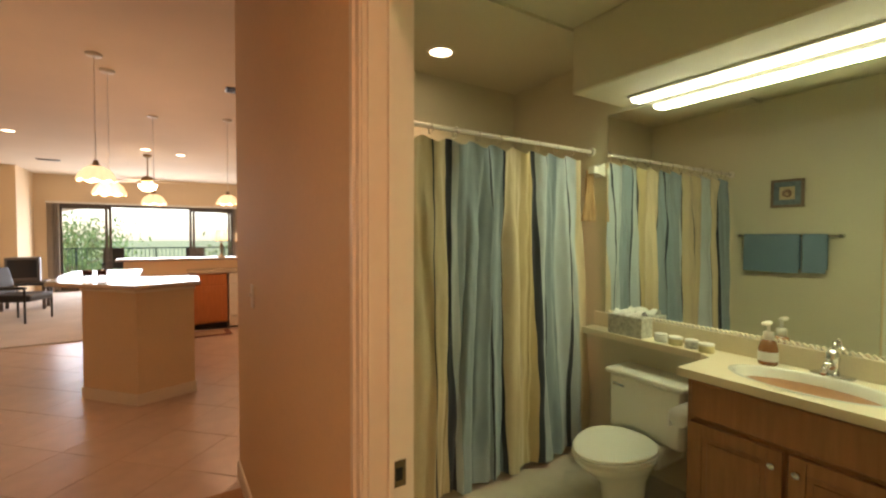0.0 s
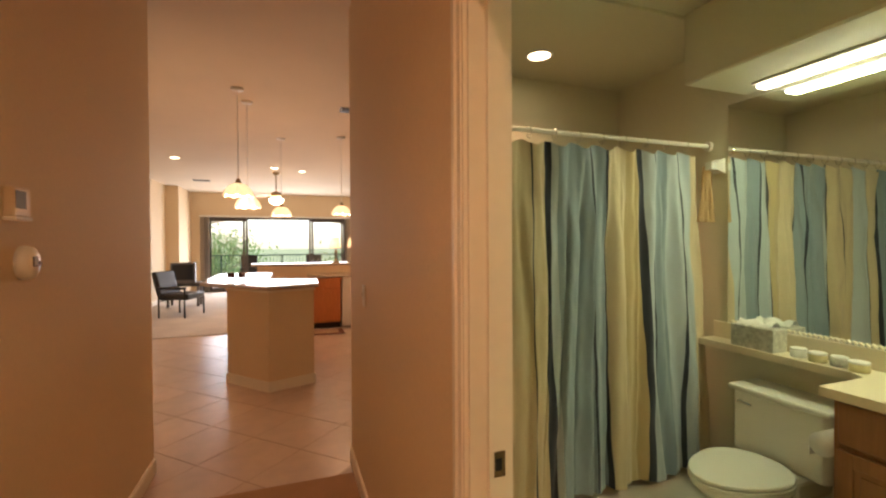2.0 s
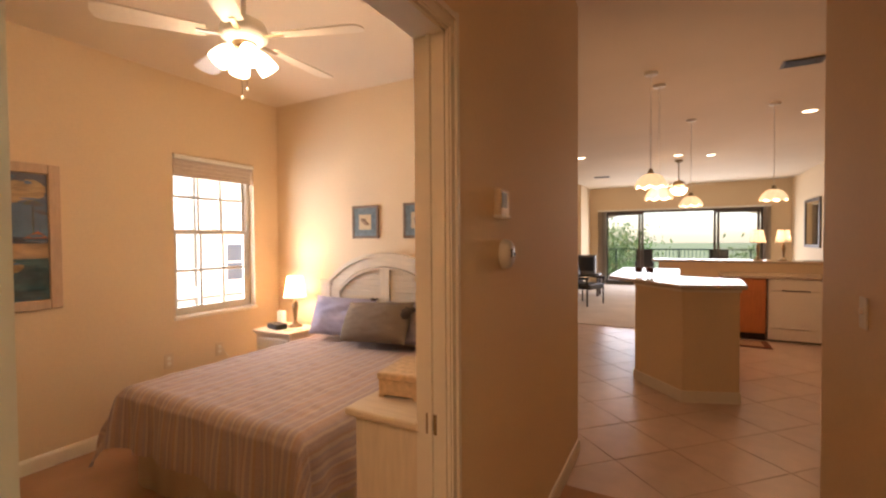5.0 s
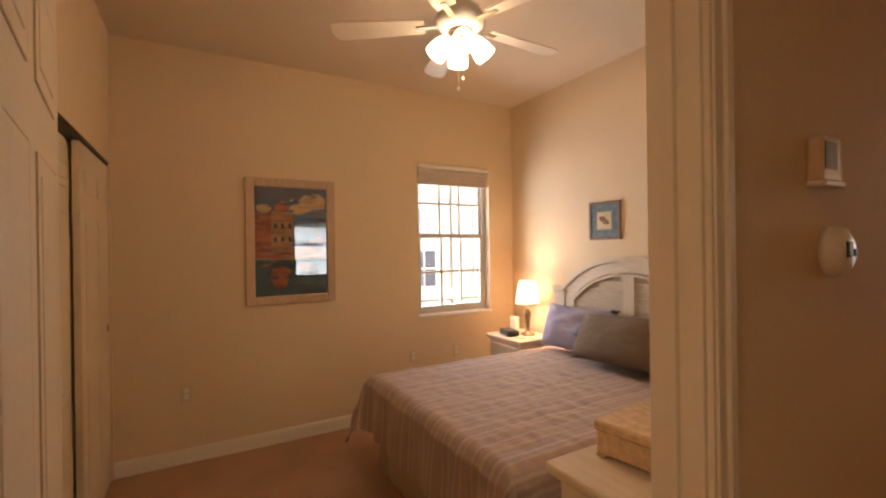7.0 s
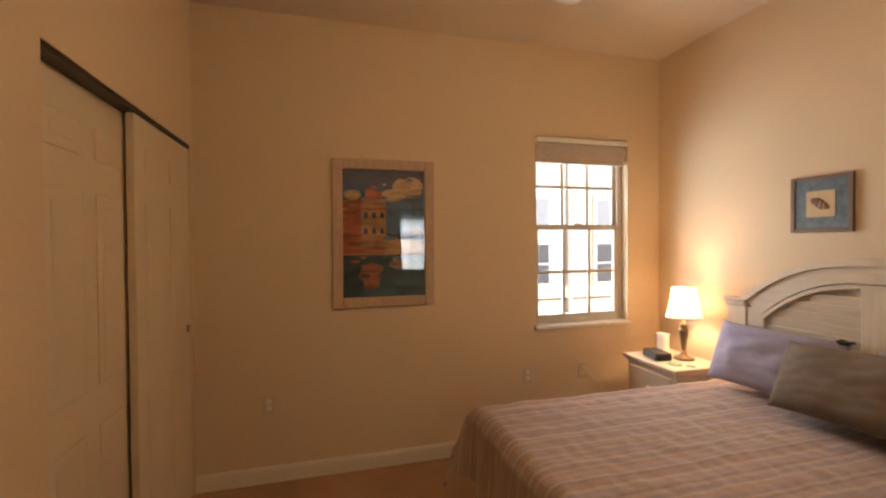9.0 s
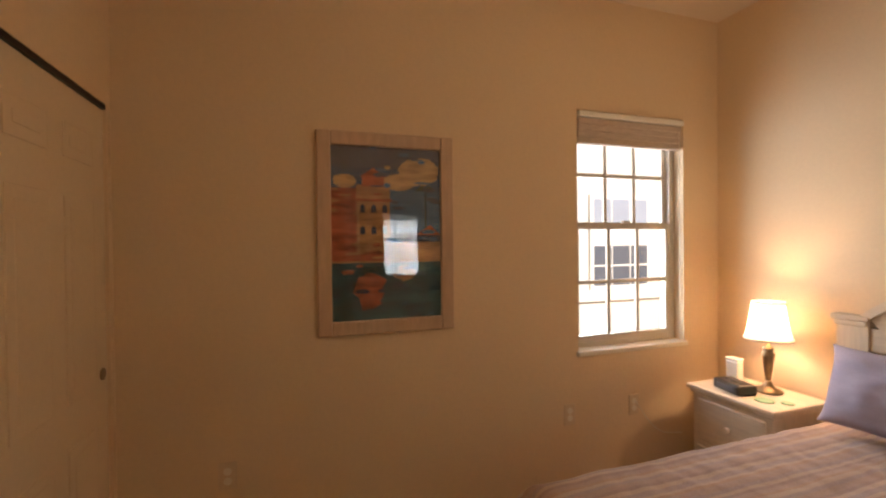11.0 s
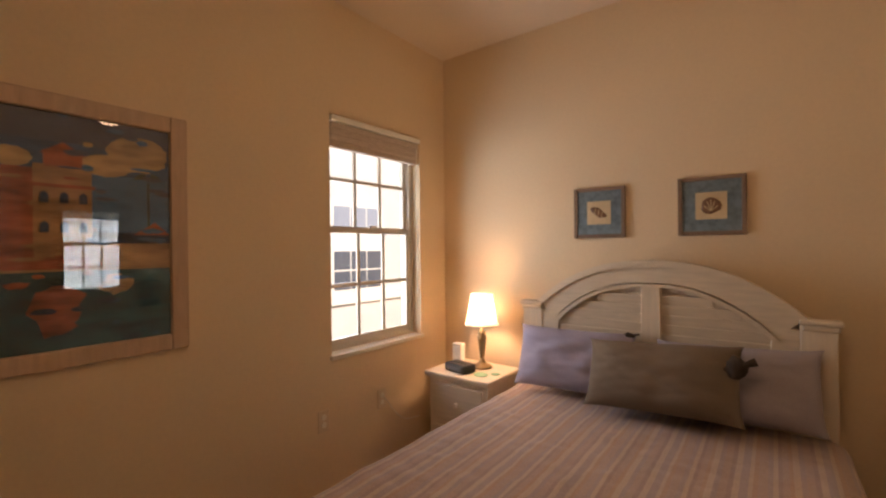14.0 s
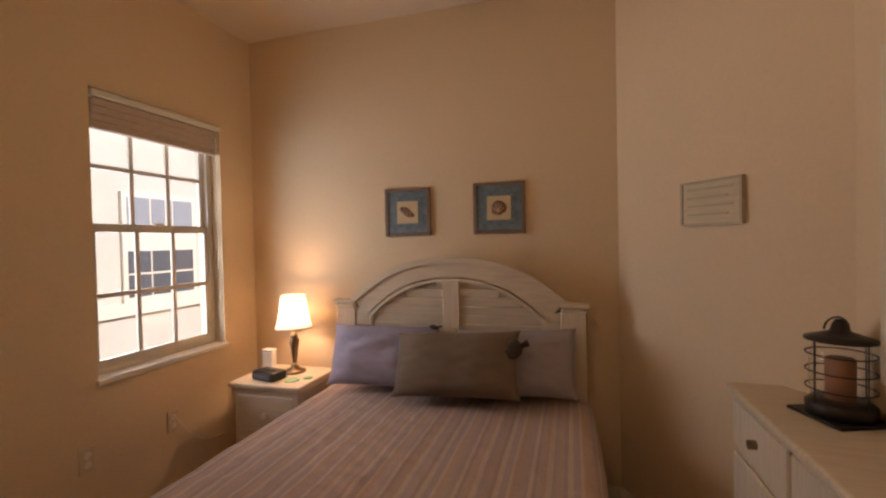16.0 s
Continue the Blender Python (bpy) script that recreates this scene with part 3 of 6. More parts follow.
STRIPE_A, STRIPE_B, STRIPE_C, STRIPE_D, STRIPE_E = (0.45, 0.33, 0.27), (0.39, 0.285, 0.245), (0.53, 0.41, 0.32), (0.41, 0.32, 0.30), (0.47, 0.32, 0.225)
SPREAD = striped("striped_quilt", [(0.0, STRIPE_A), (0.09, STRIPE_B), (0.15, STRIPE_C), (0.23, STRIPE_D), (0.33, STRIPE_C), (0.38, STRIPE_E), (0.44, STRIPE_A), (0.55, STRIPE_D), (0.61, STRIPE_C), (0.67, STRIPE_B), (0.72, STRIPE_A), (0.80, STRIPE_E), (0.85, STRIPE_C), (0.93, STRIPE_D)], bump=0.5, weave=120, repeat=9.0)


def bedspread():
    bm = bmesh.new()
    uvl = bm.loops.layers.uv.new("UVMap")
    drop = 0.33
    x0, x1, y0, y1 = BX0, BX1, BFOOT, 3.34
    nx, ny = 200, 200
    us = [x0 - drop + (x1 - x0 + 2 * drop) * i / nx for i in range(nx + 1)]
    vs = [y0 - drop + (y1 - y0 + drop) * j / ny for j in range(ny + 1)]
    grid = []
    for v in vs:
        row = []
        for u in us:
            cx, cy = min(max(u, x0), x1), max(v, y0)
            ox, oy = u - cx, v - cy
            d = math.hypot(ox, oy)
            d = min(d, drop * 1.36)
            top = 0.006 * noise.noise(Vector((u * 5, v * 5, 0))) + 0.004 * noise.noise(Vector((u * 16, v * 16, 3)))
            top += 0.0045 * abs(noise.noise(Vector((u * 7 + v * 3, v * 13 - u * 4, 5)))) + 0.0016 * math.sin(u * 62) + 0.003 * noise.noise(Vector((u * 7 + v * 6, v * 13 - u * 3, 7))) + 0.0012 * noise.noise(Vector((u * 23, v * 19, 11))) + 0.005 * abs(noise.noise(Vector((u * 3.5 - v * 2, v * 4 + u, 13))))
            if d < 1e-6:
                edge = min(u - x0, x1 - u, v - y0)
                co = Vector((u, v, BTOP + top - 0.02 * max(0, 1 - edge / 0.05) ** 2))
            else:
                dx, dy = ox / math.hypot(ox, oy), oy / math.hypot(ox, oy)
                corner = 4 * abs(dx * dy) ** 0.5 * 0.5
                along = (u if abs(oy) > abs(ox) else v)
                wave = 0.016 * math.sin(along * 21 + 1.3 * math.sin(along * 7)) * min(1, d / 0.2)
                out = 0.02 * min(1, d / 0.04) + d * (0.07 + 0.20 * corner) + wave
                co = Vector((cx + dx * out, cy + dy * out, BTOP - 0.02 + top - d * 0.97))
            row.append(bm.verts.new((co.x - bcx, co.y - bcy, co.z)))
        grid.append(row)
    for j in range(ny):
        for i in range(nx):
            f = bm.faces.new((grid[j][i], grid[j][i + 1], grid[j + 1][i + 1], grid[j + 1][i]))
            for lp, (a, b) in zip(f.loops, ((i, j), (i + 1, j), (i + 1, j + 1), (i, j + 1))):
                lp[uvl].uv = ((us[a] - us[0]) / (us[-1] - us[0]), (vs[b] - vs[0]) / (vs[-1] - vs[0]))
    return bm


spread = finish("bedspread", bedspread(), SPREAD, smooth=True)
spread.location = (bcx, bcy, 0.004)
tagged(spread, "striped tan and mauve quilted bedspread, spread over the bed", "bedspread")


def pillow(name, at, w, h, d, rx, rz, mat, label, flange=0.0, ry=0):
    """A stuffed cushion with drawn-out corners, w wide, h high, d thick."""
    bm = bmesh.new()
    n = 40
    sides = {}
    for s in (-1, 1):
        g = []
        for j in range(n + 1):
            row = []
            for i in range(n + 1):
                u, v = -1 + 2 * i / n, -1 + 2 * j / n
                body = max(0, (1 - abs(u) ** 2.6)) ** 0.55 * max(0, (1 - abs(v) ** 2.6)) ** 0.55
                pull = 1 - 0.07 * (1 - u ** 4) * abs(v) ** 3
                pulx = 1 - 0.06 * (1 - v ** 4) * abs(u) ** 3
                if s == 1 and (i in (0, n) or j in (0, n)):
                    row.append(sides[-1][j][i])
                    continue
                wob = 0.015 * noise.noise(Vector((u * 2.2 + at[0] * 9, v * 2.2, s))) + 0.007 * noise.noise(Vector((u * 5 + v * 3 + at[0] * 5, v * 4 - u * 2, s * 2)))
                wob -= 0.006 * max(0, 0.35 - abs(noise.noise(Vector((u * 2.6 - v * 1.8 + at[0], v * 3.1 + u, s * 3))))) * (0.4 + abs(u))
                row.append(bm.verts.new((u * w / 2 * pulx, s * (d / 2 * body + wob * body), v * h / 2 * pull)))
            g.append(row)
        sides[s] = g
        for j in range(n):
            for i in range(n):
                q = (g[j][i], g[j][i + 1], g[j + 1][i + 1], g[j + 1][i])
                bm.faces.new(q if s < 0 else q[::-1])
    ob = finish(name, bm, mat, smooth=True)
    ob.matrix_world = pose(*at, rx, ry, rz)
    return tagged(ob, label, "pillow")


lilac = pillow("pillow", (-2.50, 3.275, 0.797), 0.63, 0.345, 0.18, -22, 4, LILAC, "lilac cotton pillow leaning against the headboard")
pillow("pillow", (-1.785, 3.280, 0.797), 0.63, 0.345, 0.18, -22, -3, GREYPILLOW, "grey lilac cotton pillow leaning against the headboard", ry=-3)
throw = pillow("throw_pillow", (-2.06, 3.155, 0.806), 0.66, 0.335, 0.21, -28, -3, OLIVE, "dark olive brown throw pillow with a tied knot, before the others", ry=-4)


def pillow_knot():
    """A gathered knot of cloth with a short tail at the pillow's end."""
    bm = bmesh.new()
    bmesh.ops.create_icosphere(bm, subdivisions=3, radius=1)
    for v in bm.verts:
        k = 1 + 0.35 * noise.noise(v.co * 2.3)
        v.co = Vector((v.co.x * 0.040 * k, v.co.y * 0.034 * k, v.co.z * 0.046 * k))
    for dx, dz in ((0.050, 0.022),):
        own = bmesh.new()
        bmesh.ops.create_cone(own, cap_ends=True, segments=10, radius1=0.012, radius2=0.030, depth=0.07)
        m = Matrix.Translation((dx * 0.75, -0.006, dz * 0.75)) @ Vector((dx, 0, dz)).to_track_quat("Z", "Y").to_matrix().to_4x4() @ Matrix.Diagonal((1, 0.5, 1, 1))
        merge(bm, own, m)
    return bm


DARKCLOTH = surface("dark_brown_cloth", (0.06, 0.045, 0.035), 0.9, grain=260, vary=0.12, bump=0.25)
part("knot", pillow_knot(), DARKCLOTH, throw, "gathered dark cloth knot", True).location = (0.305, -0.045, 0.060)
tie = part("tie", pillow_knot(), DARKCLOTH, lilac, "small dark cloth tie", True)
tie.location, tie.scale = (0.275, -0.010, 0.155), (0.7, 0.4, 0.35)


# ---- nightstand ----
def nightstand():
    e = thing("nightstand", (-3.13, 3.26, 0.012), "whitewashed two-drawer wooden nightstand beside the bed", "nightstand")
    x0, x1, y0, y1 = -0.21, 0.21, -0.17, 0.18
    part("body", box(x0, x1, y0, y1, 0.05, 0.612, 0.004), WHITEWASH, e)
    part("base", box(x0 - 0.008, x1 + 0.008, y0 - 0.008, y1, 0.0, 0.06, 0.006), WHITEWASH_X, e)
    part("top", box(x0 - 0.022, x1 + 0.022, y0 - 0.028, y1 + 0.01, 0.612, 0.638, 0.007, segs=2), WHITEWASH_X, e)
    part("top_moulding", box(x0 - 0.010, x1 + 0.010, y0 - 0.014, y1, 0.596, 0.612, 0.004), WHITEWASH_X, e)
    for z0, z1 in ((0.355, 0.575), (0.085, 0.325)):
        d = part("drawer", box(x0 + 0.03, x1 - 0.03, y0 - 0.014, y0, z0, z1, 0.006), WHITEWASH_X, e)
        part("knob", rod((0, y0 - 0.034, (z0 + z1) / 2), (0, y0 - 0.014, (z0 + z1) / 2), 0.014, 14), WHITEWASH, d)
    return e


nightstand()
NT = 0.650


def table_lamp(name, at, label, watts, s=1.0):
    e = thing(name, at, label, "lamp")
    part("base", lathe([(0, 0), (0.062, 0), (0.064, 0.008), (0.055, 0.016), (0.03, 0.024), (0.018, 0.042), (0.014, 0.058), (0, 0.058)], 24), BRASS, e, "round brushed metal foot", True)
    part("stem", lathe([(0.0, 0.055), (0.012, 0.055), (0.015, 0.075), (0.020, 0.12), (0.027, 0.175), (0.030, 0.195), (0.020, 0.205), (0.024, 0.215), (0.024, 0.225), (0.010, 0.235), (0.008, 0.33), (0, 0.33)], 20), BRASS, e, "tapered faceted metal stem", True)
    bm = bmesh.new()
    seg = 64
    rings = []
    for f in (0, 0.25, 0.5, 0.75, 1):
        r = (0.102 - 0.034 * f ** 0.75)
        rings.append([bm.verts.new(((r + 0.0025 * math.cos(8 * t)) * math.cos(t), (r + 0.0025 * math.cos(8 * t)) * math.sin(t), 0.272 + 0.184 * f)) for t in (2 * math.pi * i / seg for i in range(seg))])
    for a, b in zip(rings, rings[1:]):
        for i in range(seg):
            bm.faces.new((a[i], a[(i + 1) % seg], b[(i + 1) % seg], b[i]))
    part("shade", bm, SHADE, e, "cream cloth bell shade, lit", True)
    for z, r in ((0.272, 0.1045), (0.456, 0.0705)):
        part("shade_trim", lathe([(r, -0.005), (r + 0.002, -0.005), (r + 0.002, 0.005), (r, 0.005), (r, -0.005)], 48, centre=(0, 0, z)), TRIM, e)
    part("bulb", lathe([(0, 0.33), (0.012, 0.335), (0.022, 0.365), (0.026, 0.385), (0.018, 0.405), (0, 0.412)], 16), FROST, e, "lit bulb", True).visible_shadow = False
    lamp(name + "_light", "POINT", pose(at[0], at[1], at[2] + 0.375), watts, WARM, 0.03)
    return e


table_lamp("table_lamp", (-3.105, 3.325, NT), "lit table lamp with cream bell shade on the nightstand", 7.0)

radio = thing("clock_radio", (-3.17, 3.175, NT), "black clock radio on the nightstand", "clock radio", turn=-12)
bm = box(-0.085, 0.085, -0.055, 0.055, 0, 0.052, 0.012, segs=2)
part("body", bm, BLACK, radio)
part("display", box(-0.06, 0.06, -0.0565, -0.054, 0.014, 0.038), GREYGLASS, radio)
for i in range(4):
    part("button", box(-0.05 + 0.028 * i, -0.032 + 0.028 * i, -0.01, 0.006, 0.051, 0.055, 0.001), DARKMETAL, radio)
box_ = thing("white_container", (-3.285, 3.325, NT), "small white upright container on the nightstand", "container")
part("body", box(-0.035, 0.035, -0.025, 0.025, 0, 0.115, 0.008, segs=2), WHITEPLASTIC, box_)
part("lid", box(-0.037, 0.037, -0.027, 0.027, 0.115, 0.130, 0.004), WHITEPLASTIC, box_)
GREENCARD = surface("green_card", (0.30, 0.50, 0.30), 0.6, grain=60, vary=0.2, bump=0)
for x, y, r in ((-3.02, 3.175, 0.042), (-2.955, 3.235, 0.026)):
    c = finish("coaster", lathe([(0, 0), (r, 0), (r, 0.004), (r - 0.002, 0.006), (0, 0.006)], 20), GREENCARD)
    c.location = (x, y, NT)
    tagged(c, "small round pale green coaster on the nightstand", "coaster", "coasters on the nightstand")


# ---- dresser and what stands on it ----
def dresser():
    # long side along local y, front towards -x
    e = thing("dresser", (-0.812, 2.20, 0.012), "whitewashed low wooden dresser against the bedroom wall", "dresser", turn=0.5)
    L, x0, x1, h = 1.24, -0.135, 0.105, 0.86
    part("body", box(x0, x1, -L / 2, L / 2, 0.06, h, 0.004), WHITEWASH, e)
    part("base", box(x0 - 0.006, x1, -L / 2 - 0.006, L / 2 + 0.006, 0, 0.07, 0.005), WHITEWASH_X, e)
    part("top", box(x0 - 0.028, x1 + 0.01, -L / 2 - 0.022, L / 2 + 0.022, h, h + 0.028, 0.008, segs=2), WHITEWASH_X, e)
    for j in range(3):
        y0 = -L / 2 + 0.02 + j * (L - 0.02) / 3
        y1 = y0 + (L - 0.02) / 3 - 0.02
        for z0, z1 in ((0.69, 0.845), (0.40, 0.665), (0.10, 0.375)):
            d = part("drawer", box(x0 - 0.014, x0, y0, y1, z0, z1, 0.005), WHITEWASH, e)
            part("knob", rod((x0 - 0.036, (y0 + y1) / 2, (z0 + z1) / 2), (x0 - 0.014, (y0 + y1) / 2, (z0 + z1) / 2), 0.014, 14), BRASS, d, "dark metal knob")


dresser()
DT = 0.900

mir = thing("wall_mirror", (-0.690, 2.08, 1.02), "whitewashed framed mirror above the dresser", "mirror")
part("glass", box(-0.012, -0.008, -0.37, 0.37, 0.05, 0.83), MIRROR, mir)
bm = box(-0.030, -0.001, -0.42, -0.37, 0, 0.88, 0.005)
part("stile", bm, WHITEWASH, mir)
part("stile", box(-0.030, -0.001, 0.37, 0.42, 0, 0.88, 0.005), WHITEWASH, mir)
part("rail", box(-0.030, -0.001, -0.37, 0.37, 0, 0.05, 0.005), WHITEWASH_X, mir)
part("rail", box(-0.030, -0.001, -0.37, 0.37, 0.83, 0.88, 0.005), WHITEWASH_X, mir)


def lantern():
    e = thing("lantern", (-0.775, 2.56, DT), "dark metal and glass candle lantern on the dresser", "lantern", turn=20)
    e.scale = (0.90, 0.90, 0.93)
    part("tray", box(-0.095, 0.095, -0.095, 0.095, 0, 0.010, 0.003), DARKMETAL, e)
    part("base", lathe([(0, 0.010), (0.086, 0.010), (0.088, 0.044), (0.072, 0.058), (0, 0.058)], 28), DARKMETAL, e, "", True)
    jar = part("glass_jar", lathe([(0.070, 0.056), (0.077, 0.10), (0.077, 0.17), (0.071, 0.21), (0.062, 0.230)], 28), pane_glass("lantern_glass", 1.4), e, "clear glass chimney", True)
    jar.visible_shadow = False
    part("candle", lathe([(0, 0.058), (0.038, 0.058), (0.038, 0.180), (0.031, 0.183), (0, 0.177)], 20), surface("peach_wax", (0.36, 0.16, 0.08), 0.5, vary=0.05, bump=0.02), e, "peach coloured pillar candle", True)
    part("cap", lathe([(0, 0.300), (0.012, 0.298), (0.020, 0.284), (0.026, 0.264), (0.058, 0.252), (0.090, 0.242), (0.091, 0.235), (0.060, 0.230), (0, 0.230)], 28), DARKMETAL, e, "", True)
    for z in (0.090, 0.142, 0.194):
        part("guard_ring", lathe([(0.084, -0.0018), (0.0875, -0.0018), (0.0875, 0.0018), (0.084, 0.0018), (0.084, -0.0018)], 32, centre=(0, 0, z)), DARKMETAL, e)
    for i in range(4):
        t = math.pi / 2 * i
        part("guard_bar", rod((0.086 * math.cos(t), 0.086 * math.sin(t), 0.04), (0.086 * math.cos(t), 0.086 * math.sin(t), 0.238), 0.0018, 8), DARKMETAL, e)
    bm = bmesh.new()
    last = None
    for i in range(11):
        t = math.pi * i / 10
        p = (0.042 * math.cos(t), 0.012, 0.268 + 0.035 * math.sin(t))
        if last:
            rod(last, p, 0.003, 6, bm)
        last = p
    part("bail_handle", bm, DARKMETAL, e)


lantern()
RATTAN = surface("carved_pale_wood", (0.58, 0.42, 0.25), 0.6, grain=45, vary=0.25, bump=0.4)
bx = thing("wooden_box", (-0.865, 1.80, DT), "pale carved wooden box on the dresser", "box", turn=8)
part("body", box(-0.075, 0.075, -0.11, 0.11, 0.008, 0.062, 0.004), RATTAN, bx)
part("lid", box(-0.080, 0.080, -0.115, 0.115, 0.062, 0.086, 0.005), RATTAN, bx)
for x in (-0.065, 0.065):
    for y in (-0.1, 0.1):
        part("foot", box(x - 0.01, x + 0.01, y - 0.01, y + 0.01, 0, 0.009), RATTAN, bx)


# ---- pictures ----
ART = {}


def art(name, c, vary=0.15):
    if name not in ART:
        ART[name] = surface("paint_" + name, tuple(0.75 * k for k in c), 0.7, grain=26, vary=vary * 1.8, bump=0.1, stain=9, stretch=(1, 0.5, 1.6))
    return ART[name]


def flat_shape(name, pts, layer, material, parent):
    """A painted patch: outline in the picture's plane (local y across, z up), at a layer in front of the print."""
    bm = bmesh.new()
    bm.faces.new([bm.verts.new((0.006 + 0.0006 * layer, y, z)) for y, z in pts])
    return part(name, bm, material, parent)


def blob(cy, cz, ry, rz, n=14, wob=0.15, seed=0):
    rnd = random.Random(seed)
    return [(cy + ry * (1 + rnd.uniform(-wob, wob)) * math.cos(2 * math.pi * i / n), cz + rz * (1 + rnd.uniform(-wob, wob)) * math.sin(2 * math.pi * i / n)) for i in range(n)]


TANFRAME = surface("pale_tan_frame_wood", (0.54, 0.38, 0.25), 0.5, grain=50, vary=0.12, bump=0.06, stretch=(1, 1, 0.2))


def painting():
    w, h = 0.632, 0.910
    e = thing("framed_print", (XW, 1.455, 1.472), "large tan-framed seaside print under glass on the bedroom wall", "picture")
    W, H = w / 2, h / 2
    fw = 0.062
    for y0, y1 in ((-W, -W + fw), (W - fw, W)):
        part("frame_stile", box(0.0, 0.026, y0, y1, -H, H, 0.006, segs=2), TANFRAME, e)
    for z0, z1 in ((-H, -H + fw), (H - fw, H)):
        part("frame_rail", box(0.0, 0.026, -W + fw, W - fw, z0, z1, 0.006, segs=2), TANFRAME, e)
    iw, ih = W - fw, H - fw
    part("print_backing", box(0.001, 0.005, -iw, iw, -ih, ih), art("deep_sky", (0.06, 0.13, 0.24), 0.3), e, "painted seaside scene")
    Y = lambda u: -iw + 2 * iw * u
    Z = lambda v: ih - 2 * ih * v
    R = lambda n, u0, u1, v0, v1, l, m: flat_shape(n, [(Y(u0), Z(v1)), (Y(u1), Z(v1)), (Y(u1), Z(v0)), (Y(u0), Z(v0))], l, m, e)
    blue, dusk, coral = art("blue", (0.09, 0.22, 0.38)), art("dusk", (0.10, 0.12, 0.18)), art("coral", (0.48, 0.13, 0.06), 0.3)
    peach, sand, navy = art("peach", (0.55, 0.30, 0.13), 0.2), art("sand", (0.55, 0.33, 0.15), 0.25), art("navy", (0.03, 0.06, 0.12), 0.3)
    cloud, teal, green = art("cloud", (0.62, 0.42, 0.20), 0.2), art("teal", (0.03, 0.11, 0.13), 0.35), art("palm_green", (0.06, 0.09, 0.05), 0.3)
    R("upper_sky", 0.0, 1.0, 0.0, 0.12, 1, dusk)
    R("lower_sky", 0.0, 1.0, 0.24, 0.55, 1, blue)
    flat_shape("cloud", [(Y(u), Z(v)) for u, v in blob(0.80, 0.13, 0.19, 0.085, n=36, wob=0.07, seed=4)], 2, cloud, e)
    flat_shape("cloud", [(Y(u), Z(v)) for u, v in blob(0.60, 0.20, 0.15, 0.05, n=36, wob=0.07, seed=5)], 2.5, cloud, e)
    flat_shape("cloud", [(Y(u), Z(v)) for u, v in blob(0.12, 0.20, 0.10, 0.04, n=36, wob=0.07, seed=6)], 2, cloud, e)
    R("low_building", 0.0, 0.24, 0.24, 0.63, 3, coral)
    R("tower", 0.22, 0.52, 0.22, 0.62, 4, peach)
    R("tower_top", 0.27, 0.47, 0.16, 0.23, 4, coral)
    flat_shape("tower_roof", [(Y(0.25), Z(0.175)), (Y(0.49), Z(0.175)), (Y(0.37), Z(0.12))], 5, coral, e)
    R("cornice", 0.20, 0.54, 0.30, 0.315, 5, coral)
    for u in (0.25, 0.35, 0.45):
        for v in (0.33, 0.455):
            bm = bmesh.new()
            pts = [(Y(u), Z(v + 0.05)), (Y(u + 0.045), Z(v + 0.05)), (Y(u + 0.045), Z(v + 0.015)), (Y(u + 0.0225), Z(v)), (Y(u), Z(v + 0.015))]
            flat_shape("painted_window", pts, 6, navy, e)
    R("beach", 0.0, 1.0, 0.55, 0.67, 2, sand)
    R("ground_line", 0.0, 0.5, 0.61, 0.66, 5, coral)
    R("water", 0.0, 1.0, 0.67, 1.0, 2, teal)
    flat_shape("water_glint", [(Y(u), Z(v)) for u, v in blob(0.33, 0.84, 0.16, 0.10, 18, 0.35, 8)], 3, coral, e)
    flat_shape("water_glint", [(Y(u), Z(v)) for u, v in blob(0.66, 0.74, 0.10, 0.045, 14, 0.35, 9)], 3, sand, e)
    R("far_hill", 0.52, 1.0, 0.50, 0.55, 3, navy)
    flat_shape("red_roof", [(Y(0.76), Z(0.51)), (Y(1.0), Z(0.51)), (Y(0.90), Z(0.45))], 4, coral, e)
    R("palm_trunk", 0.85, 0.865, 0.26, 0.47, 4, green)
    for i in range(7):
        t = math.pi * (0.05 + 0.15 * i)
        flat_shape("palm_frond", [(Y(0.857), Z(0.25)), (Y(0.857 + 0.06 * math.cos(t)), Z(0.235 - 0.03 * math.sin(t))), (Y(0.857 + 0.11 * math.cos(t)), Z(0.26 - 0.035 * math.sin(t))), (Y(0.857 + 0.05 * math.cos(t)), Z(0.25 - 0.02 * math.sin(t)))], 5 + 0.2 * i, green, e)
    rnd = random.Random(21)
    for k in range(90):
        u, v = rnd.random(), rnd.random()
        if v < 0.24:
            mat = rnd.choice((dusk, blue, cloud, dusk))
        elif v < 0.55:
            mat = rnd.choice((coral, peach, coral)) if u < 0.5 else rnd.choice((blue, blue, dusk))
        elif v < 0.68:
            mat = rnd.choice((sand, peach, coral))
        else:
            mat = rnd.choice((teal, navy, teal, coral if u < 0.5 else blue))
        a, b = rnd.uniform(0.025, 0.08), rnd.uniform(0.005, 0.014)
        pts = [(Y(min(max(p, 0.0), 1.0)), Z(min(max(q, 0.0), 1.0))) for p, q in blob(u, v, a, b, 12, 0.25, 100 + k)]
        flat_shape("brush_stroke", pts, 5.5 + 0.03 * k if not (0.2 < u < 0.55 and 0.28 < v < 0.53) else 3.5 + 0.004 * k, mat, e)
    g = part("glass", box(0.012, 0.0135, -iw - 0.003, iw + 0.003, -ih - 0.003, ih + 0.003), pane_glass("picture_glass", 1.3), e, "clear picture glass")
    g.visible_shadow = False


